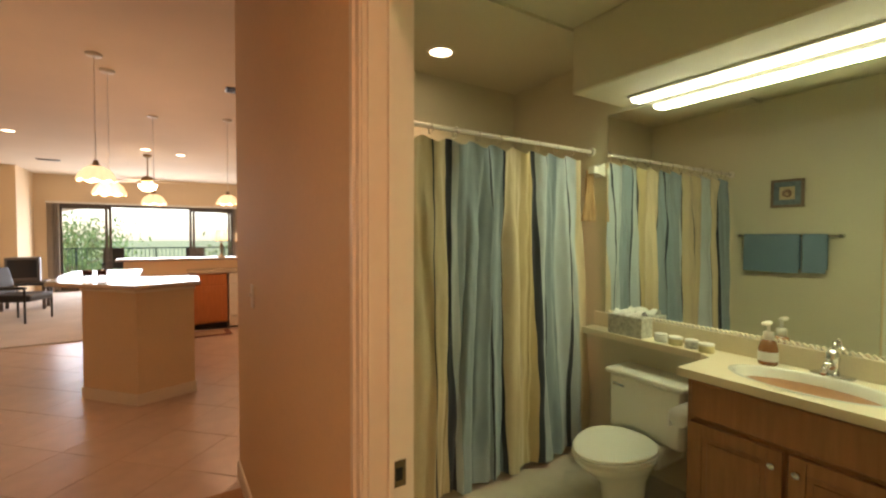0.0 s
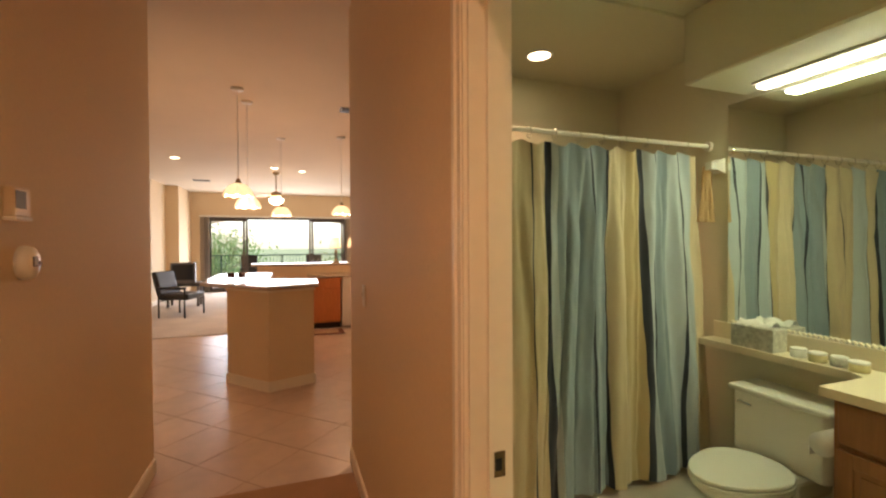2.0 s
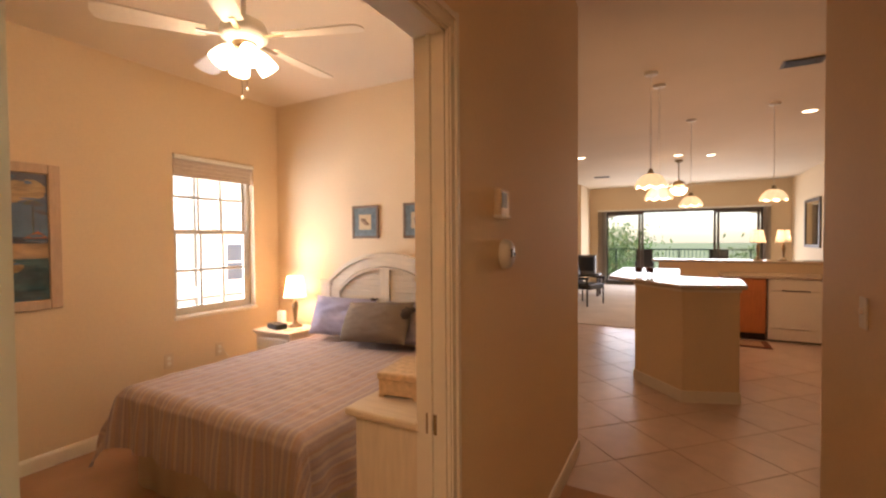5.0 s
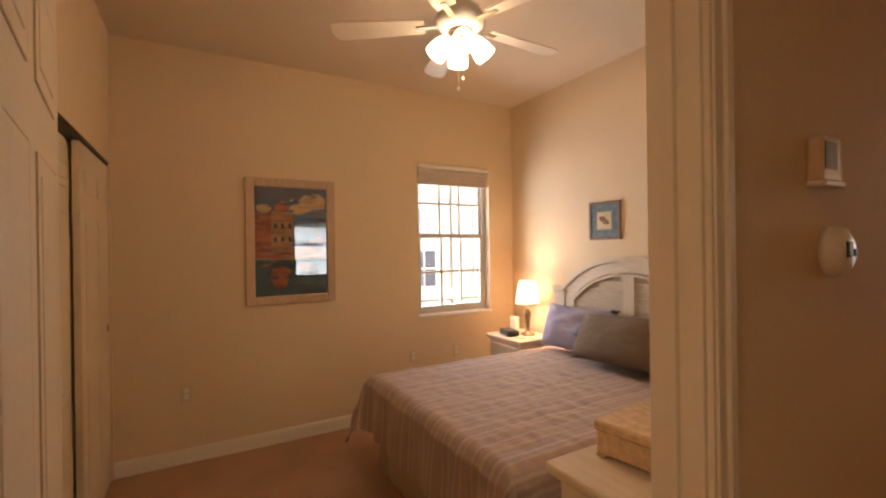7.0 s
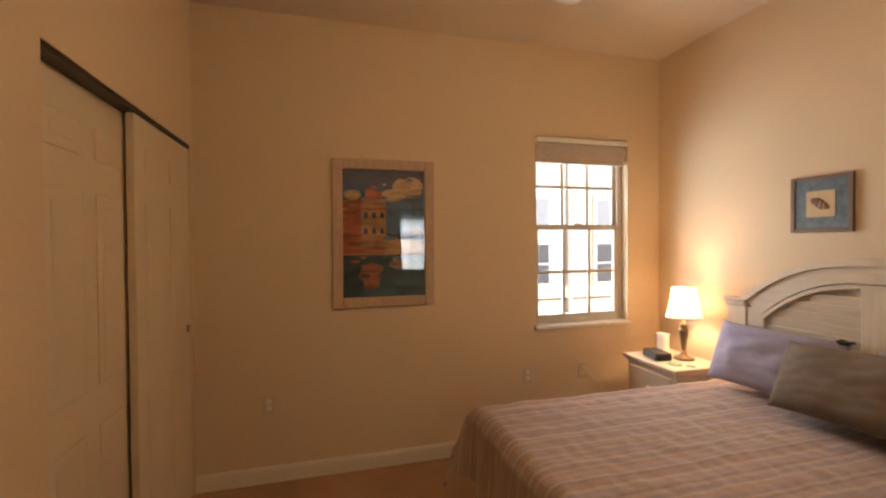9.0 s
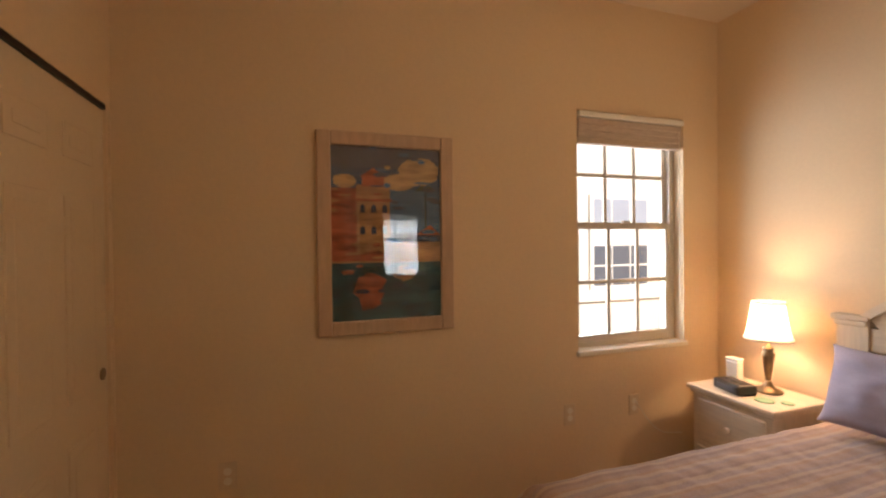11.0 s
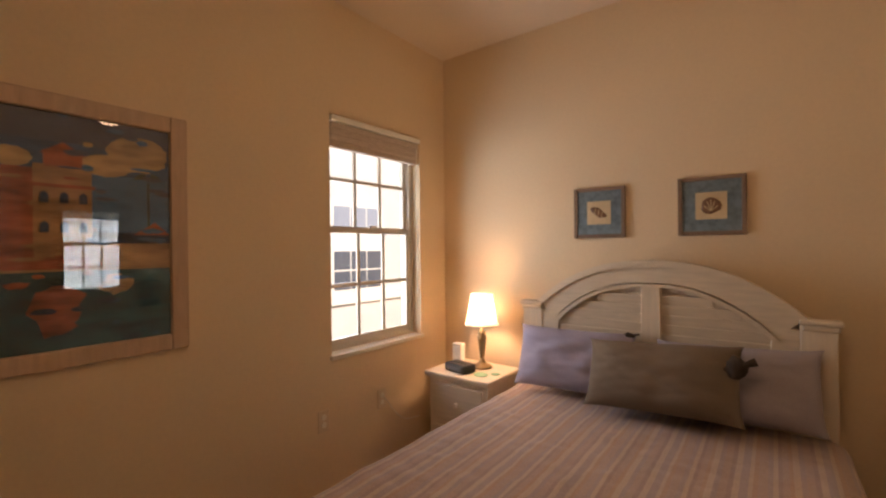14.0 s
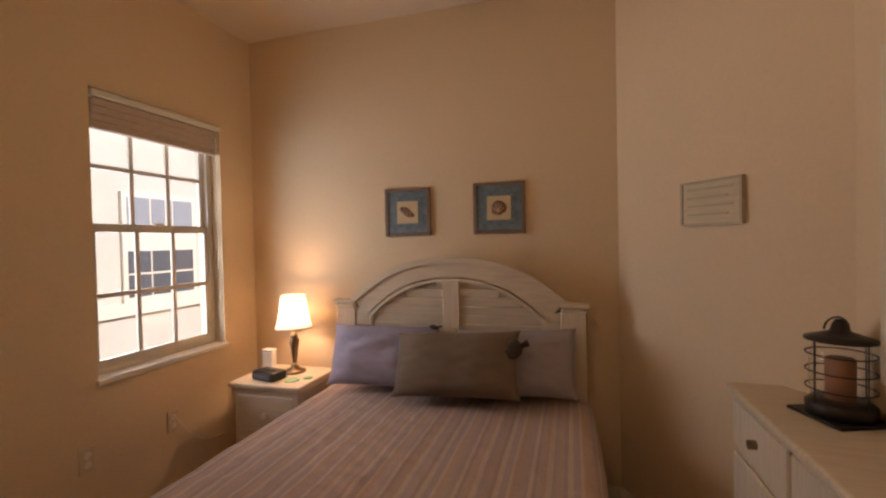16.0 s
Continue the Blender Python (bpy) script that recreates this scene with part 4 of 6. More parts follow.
painting()
MATBLUE = surface("blue_textured_mat", (0.14, 0.185, 0.205), 0.8, grain=28, vary=0.4, bump=0.1)
BROWNFRAME = surface("brown_frame", (0.20, 0.13, 0.085), 0.5, grain=60, vary=0.15, bump=0.05)
SHELLCARD = surface("shell_card", (0.60, 0.47, 0.28), 0.8, grain=40, vary=0.08, bump=0.02)
SHELL = surface("shell_brown", (0.20, 0.10, 0.05), 0.5, grain=40, vary=0.4, bump=0.1)


def shell_picture(name, m, size, kind, label):
    e = thing(name, (0, 0, 0), label, "picture", "shell pictures")
    e.matrix_world = m
    s = size / 2
    bm = box(-s, -s + 0.02, -0.018, 0, -s, s, 0.002)
    part("frame_stile", bm, BROWNFRAME, e)
    part("frame_stile", box(s - 0.02, s, -0.018, 0, -s, s, 0.002), BROWNFRAME, e)
    part("frame_rail", box(-s + 0.02, s - 0.02, -0.018, 0, s - 0.02, s, 0.002), BROWNFRAME, e)
    part("frame_rail", box(-s + 0.02, s - 0.02, -0.018, 0, -s, -s + 0.02, 0.002), BROWNFRAME, e)
    part("mat", box(-s + 0.02, s - 0.02, -0.012, -0.002, -s + 0.02, s - 0.02), MATBLUE, e, "mottled blue mat")
    k = s * 0.46
    part("card", box(-k, k, -0.0145, -0.011, -k, k), SHELLCARD, e)
    bm = bmesh.new()
    bmesh.ops.create_icosphere(bm, subdivisions=2, radius=1)
    for v in bm.verts:
        x, y, z = v.co
        if kind == "whelk":
            t = 1 - 0.55 * max(0, x) - 0.2 * max(0, -x)
            v.co = Vector((x * k * 0.72, y * 0.004, z * k * 0.42 * t - 0.35 * k * x))
        else:
            r = 1 + 0.07 * math.cos(9 * math.atan2(z, x))
            v.co = Vector((x * k * 0.66 * r, y * 0.004, z * k * 0.62 * r))
    ob = part("shell", bm, SHELL, e, "brown painted sea shell", True)
    ob.location = (0, -0.0155, 0)
    bm = bmesh.new()
    for i in range(3 if kind == "whelk" else 5):
        if kind == "whelk":
            x = -0.35 * k + i * 0.3 * k
            rod((x, -0.020, -0.30 * k - 0.35 * x), (x + 0.12 * k, -0.020, 0.30 * k - 0.35 * x), k * 0.03, 6, bm)
        else:
            t = math.pi * (0.15 + 0.175 * i)
            rod((0, -0.020, -0.4 * k), (0.5 * k * math.cos(t), -0.020, -0.4 * k + 0.85 * k * math.sin(t)), k * 0.03, 6, bm)
    part("shell_ribs", bm, SHELLCARD, e)


shell_picture("shell_picture", pose(-2.424, YH, 1.594), 0.285, "whelk", "square blue-matted whelk shell picture above the bed")
shell_picture("shell_picture", pose(-1.880, YH, 1.598), 0.290, "scallop", "square blue-matted scallop shell picture above the bed")

# slatted sign on the slanting wall
dv = Vector((-0.69 + 1.259, 2.655 - YH, 0)).normalized()
ang = math.degrees(math.atan2(dv.y, dv.x))
SIGNMAT = surface("weathered_sign_board", (0.60, 0.50, 0.34), 0.8, grain=60, vary=0.12, bump=0.1, stretch=(0.15, 1, 1))
SIGNBAR = surface("faded_grey_lettering", (0.47, 0.42, 0.31), 0.8, vary=0.1, bump=0)
sp = Vector((-1.259, YH, 0)) + dv * 0.5525
sign = thing("wall_sign", (sp.x, sp.y, 1.552), "weathered pale wooden sign with grey lettering on the slanting wall", "sign", turn=ang)
sign.scale = (1.0, 1, 0.78)
part("board", box(-0.135, 0.135, -0.014, -0.001, -0.115, 0.115, 0.003), SIGNMAT, sign)
for z0, z1 in ((-0.115, -0.105), (0.105, 0.115)):
    part("frame_rail", box(-0.138, 0.138, -0.020, -0.001, z0, z1), SIGNBAR, sign)
for x0, x1 in ((-0.138, -0.128), (0.128, 0.138)):
    part("frame_stile", box(x0, x1, -0.020, -0.001, -0.105, 0.105), SIGNBAR, sign)
for i in range(4):
    part("lettering_bar", box(-0.105, 0.10 - 0.02 * (i % 2), -0.0165, -0.0135, 0.066 - 0.044 * i, 0.078 - 0.044 * i), SIGNBAR, sign)


# ---- outlets and switches ----
def outlet(at, turn, label, category="outlet"):
    e = thing("wall_outlet", at, label, category, "wall outlets", turn)
    part("cover_plate", box(-0.035, 0.035, -0.007, -0.0005, -0.057, 0.057, 0.003), IVORY, e)
    for z in (-0.02, 0.02):
        part("socket", lathe([(0, -0.002), (0.016, -0.002), (0.016, 0.002), (0, 0.002)], 14), TRIM, e).matrix_local = pose(0, -0.008, z, 90)


outlet((XW, 2.857, 0.50), 90, "ivory wall outlet under the bedroom window")
outlet((XW, 2.431, 0.50), 90, "ivory blank wall plate under the bedroom window")
outlet((XW, 0.772, 0.47), 90, "ivory wall outlet below the framed print")
cord = bpy.data.curves.new("cord", "CURVE")
cord.dimensions, cord.bevel_depth = "3D", 0.0025
sp_ = cord.splines.new("BEZIER")
sp_.bezier_points.add(2)
for p, co in zip(sp_.bezier_points, ((XW + 0.012, 2.86, 0.52), (XW + 0.05, 2.98, 0.36), (XW + 0.03, 3.18, 0.30))):
    p.co = co
    p.handle_left_type = p.handle_right_type = "AUTO"
cord.materials.append(WHITEPLASTIC)
tagged(new("lamp_cord", cord), "thin white lamp cord from the outlet to the nightstand", "cord")


# ---- ceiling fan ----
def ceiling_fan(name, x, y, z_ceiling, drop, label, turn, blade_mat, group, watts, r=0.62, globe=False):
    e = thing(name, (x, y, z_ceiling), label, "ceiling fan", group, turn)
    part("canopy", lathe([(0, 0), (0.07, 0), (0.065, -0.03), (0.03, -0.055), (0, -0.055)], 24), BRASS if globe else WHITEPLASTIC, e, "", True)
    part("down_rod", rod((0, 0, -0.05), (0, 0, -drop + 0.09), 0.012, 12), BRASS if globe else WHITEPLASTIC, e)
    part("motor_housing", lathe([(0, 0.10), (0.05, 0.10), (0.10, 0.07), (0.115, 0.03), (0.11, 0.0), (0.08, -0.025), (0, -0.03)], 28, centre=(0, 0, -drop)), BRASS if globe else WHITEPLASTIC, e, "", True)
    part("light_hub", lathe([(0, 0.0), (0.06, 0.0), (0.06, -0.035), (0.035, -0.055), (0, -0.06)], 20, centre=(0, 0, -drop - 0.03)), BRASS, e, "", True)
    for i in range(5):
        m = Euler((0, 0, 2 * math.pi * i / 5)).to_matrix().to_4x4()
        bm = prism([(0.17, -0.045), (r - 0.05, -0.065), (r - 0.012, -0.05), (r, 0.0), (r - 0.012, 0.05), (r - 0.05, 0.065), (0.17, 0.045)], -0.003, 0.003)
        bmesh.ops.transform(bm, matrix=m @ Matrix.Translation((0, 0, -drop + 0.005)) @ Euler((radians(11), 0, 0)).to_matrix().to_4x4(), verts=bm.verts)
        b = part("blade", bm, blade_mat, e)
        bm = box(0.09, 0.21, -0.014, 0.014, -0.006, 0.0, 0.002)
        bmesh.ops.transform(bm, matrix=m @ Matrix.Translation((0, 0, -drop + 0.002)), verts=bm.verts)
        part("blade_iron", bm, BRASS, b)
    if globe:
        part("bowl_shade", lathe([(0.15, -0.06), (0.145, -0.10), (0.11, -0.15), (0.05, -0.175), (0, -0.18)], 28, centre=(0, 0, -drop)), FROST, e, "lit frosted bowl shade", True)
    else:
        for i in range(4):
            m = Euler((0, 0, 2 * math.pi * (i + 0.5) / 4)).to_matrix().to_4x4() @ Matrix.Translation((0.055, 0, -drop - 0.055)) @ Euler((0, radians(-38), 0)).to_matrix().to_4x4()
            bm = lathe([(0.018, 0.0), (0.026, -0.012), (0.040, -0.04), (0.048, -0.075), (0.050, -0.105), (0.047, -0.112)], 20)
            bmesh.ops.transform(bm, matrix=m, verts=bm.verts)
            sh = part("glass_shade", bm, FROST, e, "lit frosted bell shade", True)
            sh.visible_shadow = False
        for dx, zl in ((0.012, 0.16), (-0.016, 0.20)):
            part("pull_chain", rod((dx, 0, -drop - 0.085), (dx, 0, -drop - 0.085 - zl), 0.0018, 6), BRASS, e)
            part("chain_fob", lathe([(0, 0), (0.006, 0.003), (0.007, 0.012), (0.003, 0.022), (0, 0.023)], 10, centre=(dx, 0, -drop - 0.105 - zl)), WHITEPLASTIC, e)
    lamp(name + "_light", "POINT", pose(x, y, z_ceiling - drop - (0.13 if not globe else 0.2)), watts, WARM, 0.09)


FANWHITE = surface("pale_fan_blade", (0.72, 0.64, 0.50), 0.45, grain=40, vary=0.05, bump=0.02)
ceiling_fan("ceiling_fan", -1.935, 1.945, BED_H, 0.30, "white bedroom ceiling fan with four lit glass shades", 20, FANWHITE, "ceiling fans", 4.8)

# ---- hallway wall devices ----
def wall_box(name, y, z, w, h, d, label, category):
    e = thing(name, (HL, y, z), label, category)
    return e


th = wall_box("thermostat", 1.985, 1.570, 0, 0, 0, "small cream thermostat on the hallway wall", "thermostat")
part("body", box(0, 0.028, -0.045, 0.045, -0.042, 0.052, 0.005), IVORY, th)
part("display", box(0.027, 0.0295, -0.036, 0.020, -0.016, 0.040), GREYGLASS, th)
part("lower_lip", box(0, 0.034, -0.048, 0.048, -0.052, -0.040, 0.003), WHITEPLASTIC, th)
ph = wall_box("wall_timer", 2.035, 1.385, 0, 0, 0, "rounded white plastic control unit on the hallway wall", "control unit")
bm = lathe([(0, 0), (0.055, 0), (0.056, 0.012), (0.05, 0.03), (0.036, 0.038), (0, 0.04)], 28, squash=1.0)
bmesh.ops.transform(bm, matrix=Matrix.Diagonal((1.0, 0.85, 1, 1)), verts=bm.verts)
bmesh.ops.transform(bm, matrix=Euler((0, math.pi / 2, 0)).to_matrix().to_4x4(), verts=bm.verts)
part("body", bm, WHITEPLASTIC, ph, "", True)
part("button", box(0.036, 0.043, -0.022, 0.006, -0.012, 0.022, 0.003), GREYGLASS, ph)
part("button", box(0.036, 0.043, 0.010, 0.024, -0.010, 0.006, 0.002), DARKMETAL, ph)

sw = thing("light_switch", (HR, 2.62, 1.16), "ivory light switch at the end of the hallway", "switch")
part("cover_plate", box(-0.006, -0.0005, -0.036, 0.036, -0.058, 0.058, 0.002), WHITEPLASTIC, sw)
part("toggle", box(-0.016, -0.006, -0.005, 0.005, -0.004, 0.016, 0.001), WHITEPLASTIC, sw)

# ---- bathroom ----
TANB, BLU, LBL, NAV, CRM, OCH = (0.55, 0.45, 0.28), (0.26, 0.33, 0.37), (0.45, 0.52, 0.55), (0.03, 0.035, 0.05), (0.62, 0.52, 0.34), (0.54, 0.43, 0.23)
CURT = striped("striped_shower_cloth", [(0.0, BLU), (0.10, NAV), (0.11, CRM), (0.20, NAV), (0.205, LBL), (0.27, TANB), (0.36, NAV), (0.366, TANB), (0.415, NAV), (0.437, LBL), (0.45, BLU), (0.57, NAV), (0.575, BLU), (0.625, NAV), (0.631, CRM), (0.70, OCH), (0.755, NAV), (0.770, LBL), (0.81, NAV), (0.815, BLU), (0.87, LBL), (0.92, NAV), (0.927, LBL), (0.96, CRM)], bump=0.2, weave=300, repeat=1.0)
RODZ, CURY = 2.035, 2.285


def shower_curtain():
    e = thing("shower_curtain", (0, CURY, 0), "striped blue, tan and cream shower curtain drawn across the tub", "shower curtain")
    bm = bmesh.new()
    uvl = bm.loops.layers.uv.new("UVMap")
    x0, x1, n, m = 0.74, 2.585, 460, 54
    cols = []
    for i in range(n + 1):
        f = i / n
        col = []
        for j in range(m + 1):
            g = j / m
            z = RODZ - 0.045 - g * 1.93
            ring = 2 * math.pi * 11.8 * f
            top = max(0.0, 1 - g * 3.2) ** 1.5
            sag = 0.016 * (1 - math.cos(ring)) * max(0, 1 - g * 9)
            drift = 0.022 * math.sin(2.3 * g + 9 * f) + 0.010 * math.sin(5 * g + 21 * f)
            w = f + drift
            low = 0.026 * math.sin(2 * math.pi * 8.3 * w + 1.1 * math.sin(11 * w)) + 0.013 * math.sin(2 * math.pi * 15.7 * w + 2.0 * g) + 0.007 * math.sin(2 * math.pi * 31 * w + 4 * g)
            creases = 0.012 * noise.noise(Vector((f * 26 + g * 3, g * 7 - f * 9, 0))) + 0.006 * noise.noise(Vector((f * 60, g * 16, 4)))
            x = x0 + (x1 - x0) * f + 0.010 * math.sin(2 * math.pi * 16.6 * w) * min(1, 3 * g) + 0.05 * g * f - 0.02 * g
            y = 0.020 * math.cos(ring) * top + low * (1 - top) * (0.6 + 0.5 * g) + creases - 0.05 * g
            col.append(bm.verts.new((x, y, z - sag)))
        cols.append(col)
    for i in range(n):
        for j in range(m):
            fc = bm.faces.new((cols[i][j], cols[i + 1][j], cols[i + 1][j + 1], cols[i][j + 1]))
            for lp, (a, b) in zip(fc.loops, ((i, j), (i + 1, j), (i + 1, j + 1), (i, j + 1))):
                lp[uvl].uv = (0.999 * a / n, b / m)
    part("cloth", bm, CURT, e, "", True)
    for i in range(12):
        x = x0 + (x1 - x0) * (i + 0.25) / 11.8
        bm = bmesh.new()
        last = None
        for k in range(13):
            t = 2 * math.pi * k / 12
            p = (x, 0.021 * math.sin(t), RODZ - 0.012 + 0.030 * math.cos(t))
            if last:
                rod(last, p, 0.0022, 6, bm)
            last = p
        part("curtain_ring", bm, CHROME, e)


shower_curtain()
cr = thing("curtain_rod", (0, CURY, 0), "white shower curtain rod over the bathtub", "curtain rod")
part("tube", rod((0.72, 0, RODZ), (2.69, 0, RODZ), 0.0125, 16), WHITEPLASTIC, cr)
for x, s in ((0.702, 1), (2.694, -1)):
    part("flange", rod((x, 0, RODZ), (x + s * 0.018, 0, RODZ), 0.03, 20), WHITEPLASTIC, cr)

tub = thing("bathtub", (1.69, 2.70, 0.010), "white bathtub behind the shower curtain", "bathtub")
bm = box(-0.98, 0.98, -0.36, 0.36, 0.0, 0.44, 0.02, segs=2)
part("apron_shell", bm, PORCELAIN, tub)
part("rim", box(-0.985, 0.985, -0.368, 0.368, 0.44, 0.46, 0.008), PORCELAIN, tub)


def toilet():
    e = thing("toilet", (2.25, 1.735, 0.010), "white two-piece toilet with closed lid beside the vanity", "toilet")

    def oval(a_front, a_back, b, n=40):
        out = []
        for i in range(n):
            t = 2 * math.pi * i / n
            c, s = math.cos(t), math.sin(t)
            out.append(((a_back if c > 0 else a_front) * c, b * s * (1 - 0.10 * max(0, -c))))
        return out

    bm = bmesh.new()
    rings = []
    for k, z, sh in ((0.55, 0.0, 0.06), (0.54, 0.10, 0.06), (0.60, 0.18, 0.05), (0.82, 0.265, 0.02), (0.97, 0.325, 0.0), (0.98, 0.350, 0.0)):
        rings.append([bm.verts.new((x * k + sh, y * k, z)) for x, y in oval(0.295, 0.20, 0.195)])
    for a, b in zip(rings, rings[1:]):
        for i in range(40):
            bm.faces.new((a[i], a[(i + 1) % 40], b[(i + 1) % 40], b[i]))
    bm.faces.new(rings[0][::-1])
    bm.faces.new(rings[-1])
    e.scale = (1, 1, 0.925)
    part("bowl", bm, PORCELAIN, e, "", True)
    part("seat_ring", prism(oval(0.300, 0.19, 0.198), 0.352, 0.368, bevel=0.005), PORCELAIN, e)
    part("lid", prism(oval(0.297, 0.19, 0.195), 0.371, 0.389, bevel=0.007), PORCELAIN, e, "closed white seat lid")
    part("shelf_neck", box(0.13, 0.42, -0.14, 0.14, 0.22, 0.350, 0.03, segs=3), PORCELAIN, e)
    bm = prism([(0.21, -0.205), (0.235, -0.225), (0.425, -0.225), (0.425, 0.225), (0.235, 0.225), (0.21, 0.205)], 0.350, 0.690, bevel=0.012)
    tank = part("tank", bm, PORCELAIN, e)
    part("tank_lid", box(0.195, 0.432, -0.237, 0.237, 0.690, 0.722, 0.010, segs=2), PORCELAIN, e)
    lv = part("flush_lever", rod((0.205, 0.17, 0.635), (0.19, 0.17, 0.635), 0.012, 12), CHROME, tank)
    part("lever_arm", box(0.186, 0.194, 0.10, 0.175, 0.628, 0.642, 0.003), CHROME, tank)


toilet()


def vanity():
    e = thing("vanity_cabinet", (2.25, 0.0, 0.010), "oak vanity cabinet with two panelled doors under the counter", "cabinet")
    x0, x1, y0, y1, h = 0.0, 0.44, -0.39, 1.375, 0.810
    part("body", box(x0, x1, y0, y1, 0.09, h), OAK, e)
    part("toe_kick", box(x0 + 0.06, x1, y0, y1, 0, 0.09), DARKMETAL, e)
    part("false_drawer_front", box(x0 - 0.018, x0, 0.60, y1 - 0.02, 0.635, h - 0.012, 0.004), OAK, e)
    part("false_drawer_front", box(x0 - 0.018, x0, y0, 0.58, 0.635, h - 0.012, 0.004), OAK, e)
    yy = y1 - 0.02
    for k in range(4):
        ya, yb = yy - 0.355, yy
        d = part("door", box(x0 - 0.018, x0, ya, yb, 0.12, 0.615, 0.003), OAK, e)
        for q in ((ya, ya + 0.055, 0.12, 0.615), (yb - 0.055, yb, 0.12, 0.615), (ya + 0.055, yb - 0.055, 0.12, 0.175), (ya + 0.055, yb - 0.055, 0.56, 0.615)):
            part("door_rail", box(x0 - 0.026, x0 - 0.017, *q, 0.002), OAK, d)
        part("raised_field", box(x0 - 0.024, x0 - 0.017, ya + 0.075, yb - 0.075, 0.195, 0.54, 0.004), OAK, d)
        ky = ya + 0.03 if k % 2 == 0 else yb - 0.03
        bm = lathe([(0, 0), (0.007, 0), (0.007, 0.012), (0.015, 0.02), (0.013, 0.028), (0, 0.03)], 14)
        bmesh.ops.transform(bm, matrix=Matrix.Translation((x0 - 0.026, ky, 0.555)) @ Euler((0, -math.pi / 2, 0)).to_matrix().to_4x4(), verts=bm.verts)
        part("knob", bm, CHROME, d, "round brushed metal knob", True)
        yy -= 0.375


vanity()
CT = 0.860
SKY, SKX = 0.99, 2.43


def counter():
    e = thing("vanity_counter", (0, 0, 0), "cream solid-surface vanity counter with shelf over the toilet", "counter")
    # top with an oval hole for the basin
    outer = [(2.205, -0.39), (2.690, -0.39), (2.690, 2.235), (2.550, 2.235), (2.545, 1.47), (2.500, 1.405), (2.205, 1.405)]
    n = 36
    hole = [(SKX + 0.165 * math.cos(2 * math.pi * i / n), SKY + 0.275 * math.sin(2 * math.pi * i / n)) for i in range(n)]
    bm = bmesh.new()
    for z in (CT,):
        vo = [bm.verts.new((x, y, z)) for x, y in outer]
        vh = [bm.verts.new((x, y, z)) for x, y in hole]
        eds = [bm.edges.new((vo[i], vo[(i + 1) % len(vo)])) for i in range(len(vo))] + [bm.edges.new((vh[i], vh[(i + 1) % n])) for i in range(n)]
        bmesh.ops.triangle_fill(bm, use_beauty=True, edges=eds)
    ext = bmesh.ops.extrude_face_region(bm, geom=list(bm.faces))
    bmesh.ops.translate(bm, vec=(0, 0, -0.038), verts=[v for v in ext["geom"] if isinstance(v, bmesh.types.BMVert)])
    part("top", bm, LAMINATE, e)
    part("backsplash", box(2.672, 2.694, -0.39, 2.235, CT, CT + 0.095, 0.003), LAMINATE, e)
    bm = bmesh.new()
    rings = []
    for k, z in ((1.06, 0.003), (1.0, 0.006), (0.96, -0.002), (0.90, -0.05), (0.72, -0.11), (0.35, -0.135), (0.08, -0.138)):
        rings.append([bm.verts.new((SKX + 0.165 * k * math.cos(2 * math.pi * i / n), SKY + 0.275 * k * math.sin(2 * math.pi * i / n), CT + z)) for i in range(n)])
    for a, b in zip(rings, rings[1:]):
        for i in range(n):
            bm.faces.new((a[i], a[(i + 1) % n], b[(i + 1) % n], b[i]))
    part("basin", bm, PORCELAIN, e, "oval white porcelain basin", True)
    part("drain", lathe([(0, 0.003), (0.022, 0.003), (0.024, 0), (0, 0)], 18, centre=(SKX, SKY, CT - 0.139)), CHROME, e)


counter()
fa = thing("faucet", (2.635, SKY - 0.02, CT), "chrome single-lever basin faucet on the vanity counter", "faucet")
part("base_plate", box(-0.025, 0.025, -0.075, 0.075, 0, 0.012, 0.005), CHROME, fa)
part("body", lathe([(0, 0.01), (0.024, 0.01), (0.022, 0.05), (0.026, 0.075), (0.024, 0.10), (0.012, 0.115), (0, 0.118)], 20), CHROME, fa, "", True)
bm = rod((0, 0, 0.055), (-0.075, 0, 0.062), 0.012, 12)
rod((-0.075, 0, 0.062), (-0.118, 0, 0.032), 0.011, 12, bm)
part("spout", bm, CHROME, fa, "", True)
bm = rod((0.005, 0, 0.115), (0.035, 0, 0.150), 0.008, 10)
part("lever", bm, CHROME, fa, "", True)

bmir = thing("bath_mirror", (2.694, 0, 0), "large frameless wall mirror above the vanity", "mirror")
part("glass", box(-0.006, -0.001, -0.39, 2.155, CT + 0.098, 2.255), MIRROR, bmir)
part("edge_channel", box(-0.010, -0.001, -0.39, 2.155, CT + 0.0955, CT + 0.104), CHROME, bmir)

bm = bmesh.new()
for i in range(106):
    y = -0.36 + i * 0.0235
    rod((-0.013, y, CT + 0.098), (-0.013, y + 0.016, CT + 0.112), 0.006, 6, bm)
part("rope_trim", bm, LAMINATE, bmir, "cream rope moulding along the mirror foot")

fl = thing("fluorescent_light", (2.575, 0.92, 2.28), "long lit fluorescent fixture under the soffit", "ceiling light")
part("housing", box(-0.060, 0.060, -0.98, 0.98, -0.014, 0.0, 0.003), WHITEPLASTIC, fl)
for x in (-0.021, 0.021):
    part("diffuser", box(x - 0.018, x + 0.018, -0.97, 0.97, -0.034, -0.013, 0.008, segs=2), TUBEGLOW, fl, "lit white diffuser").visible_shadow = False
lamp("fluorescent_lamp", "AREA", look((2.575, 0.92, 2.2435), (2.575, 0.921, 0)), 3.8, TUBE, 0.075, 1.9)


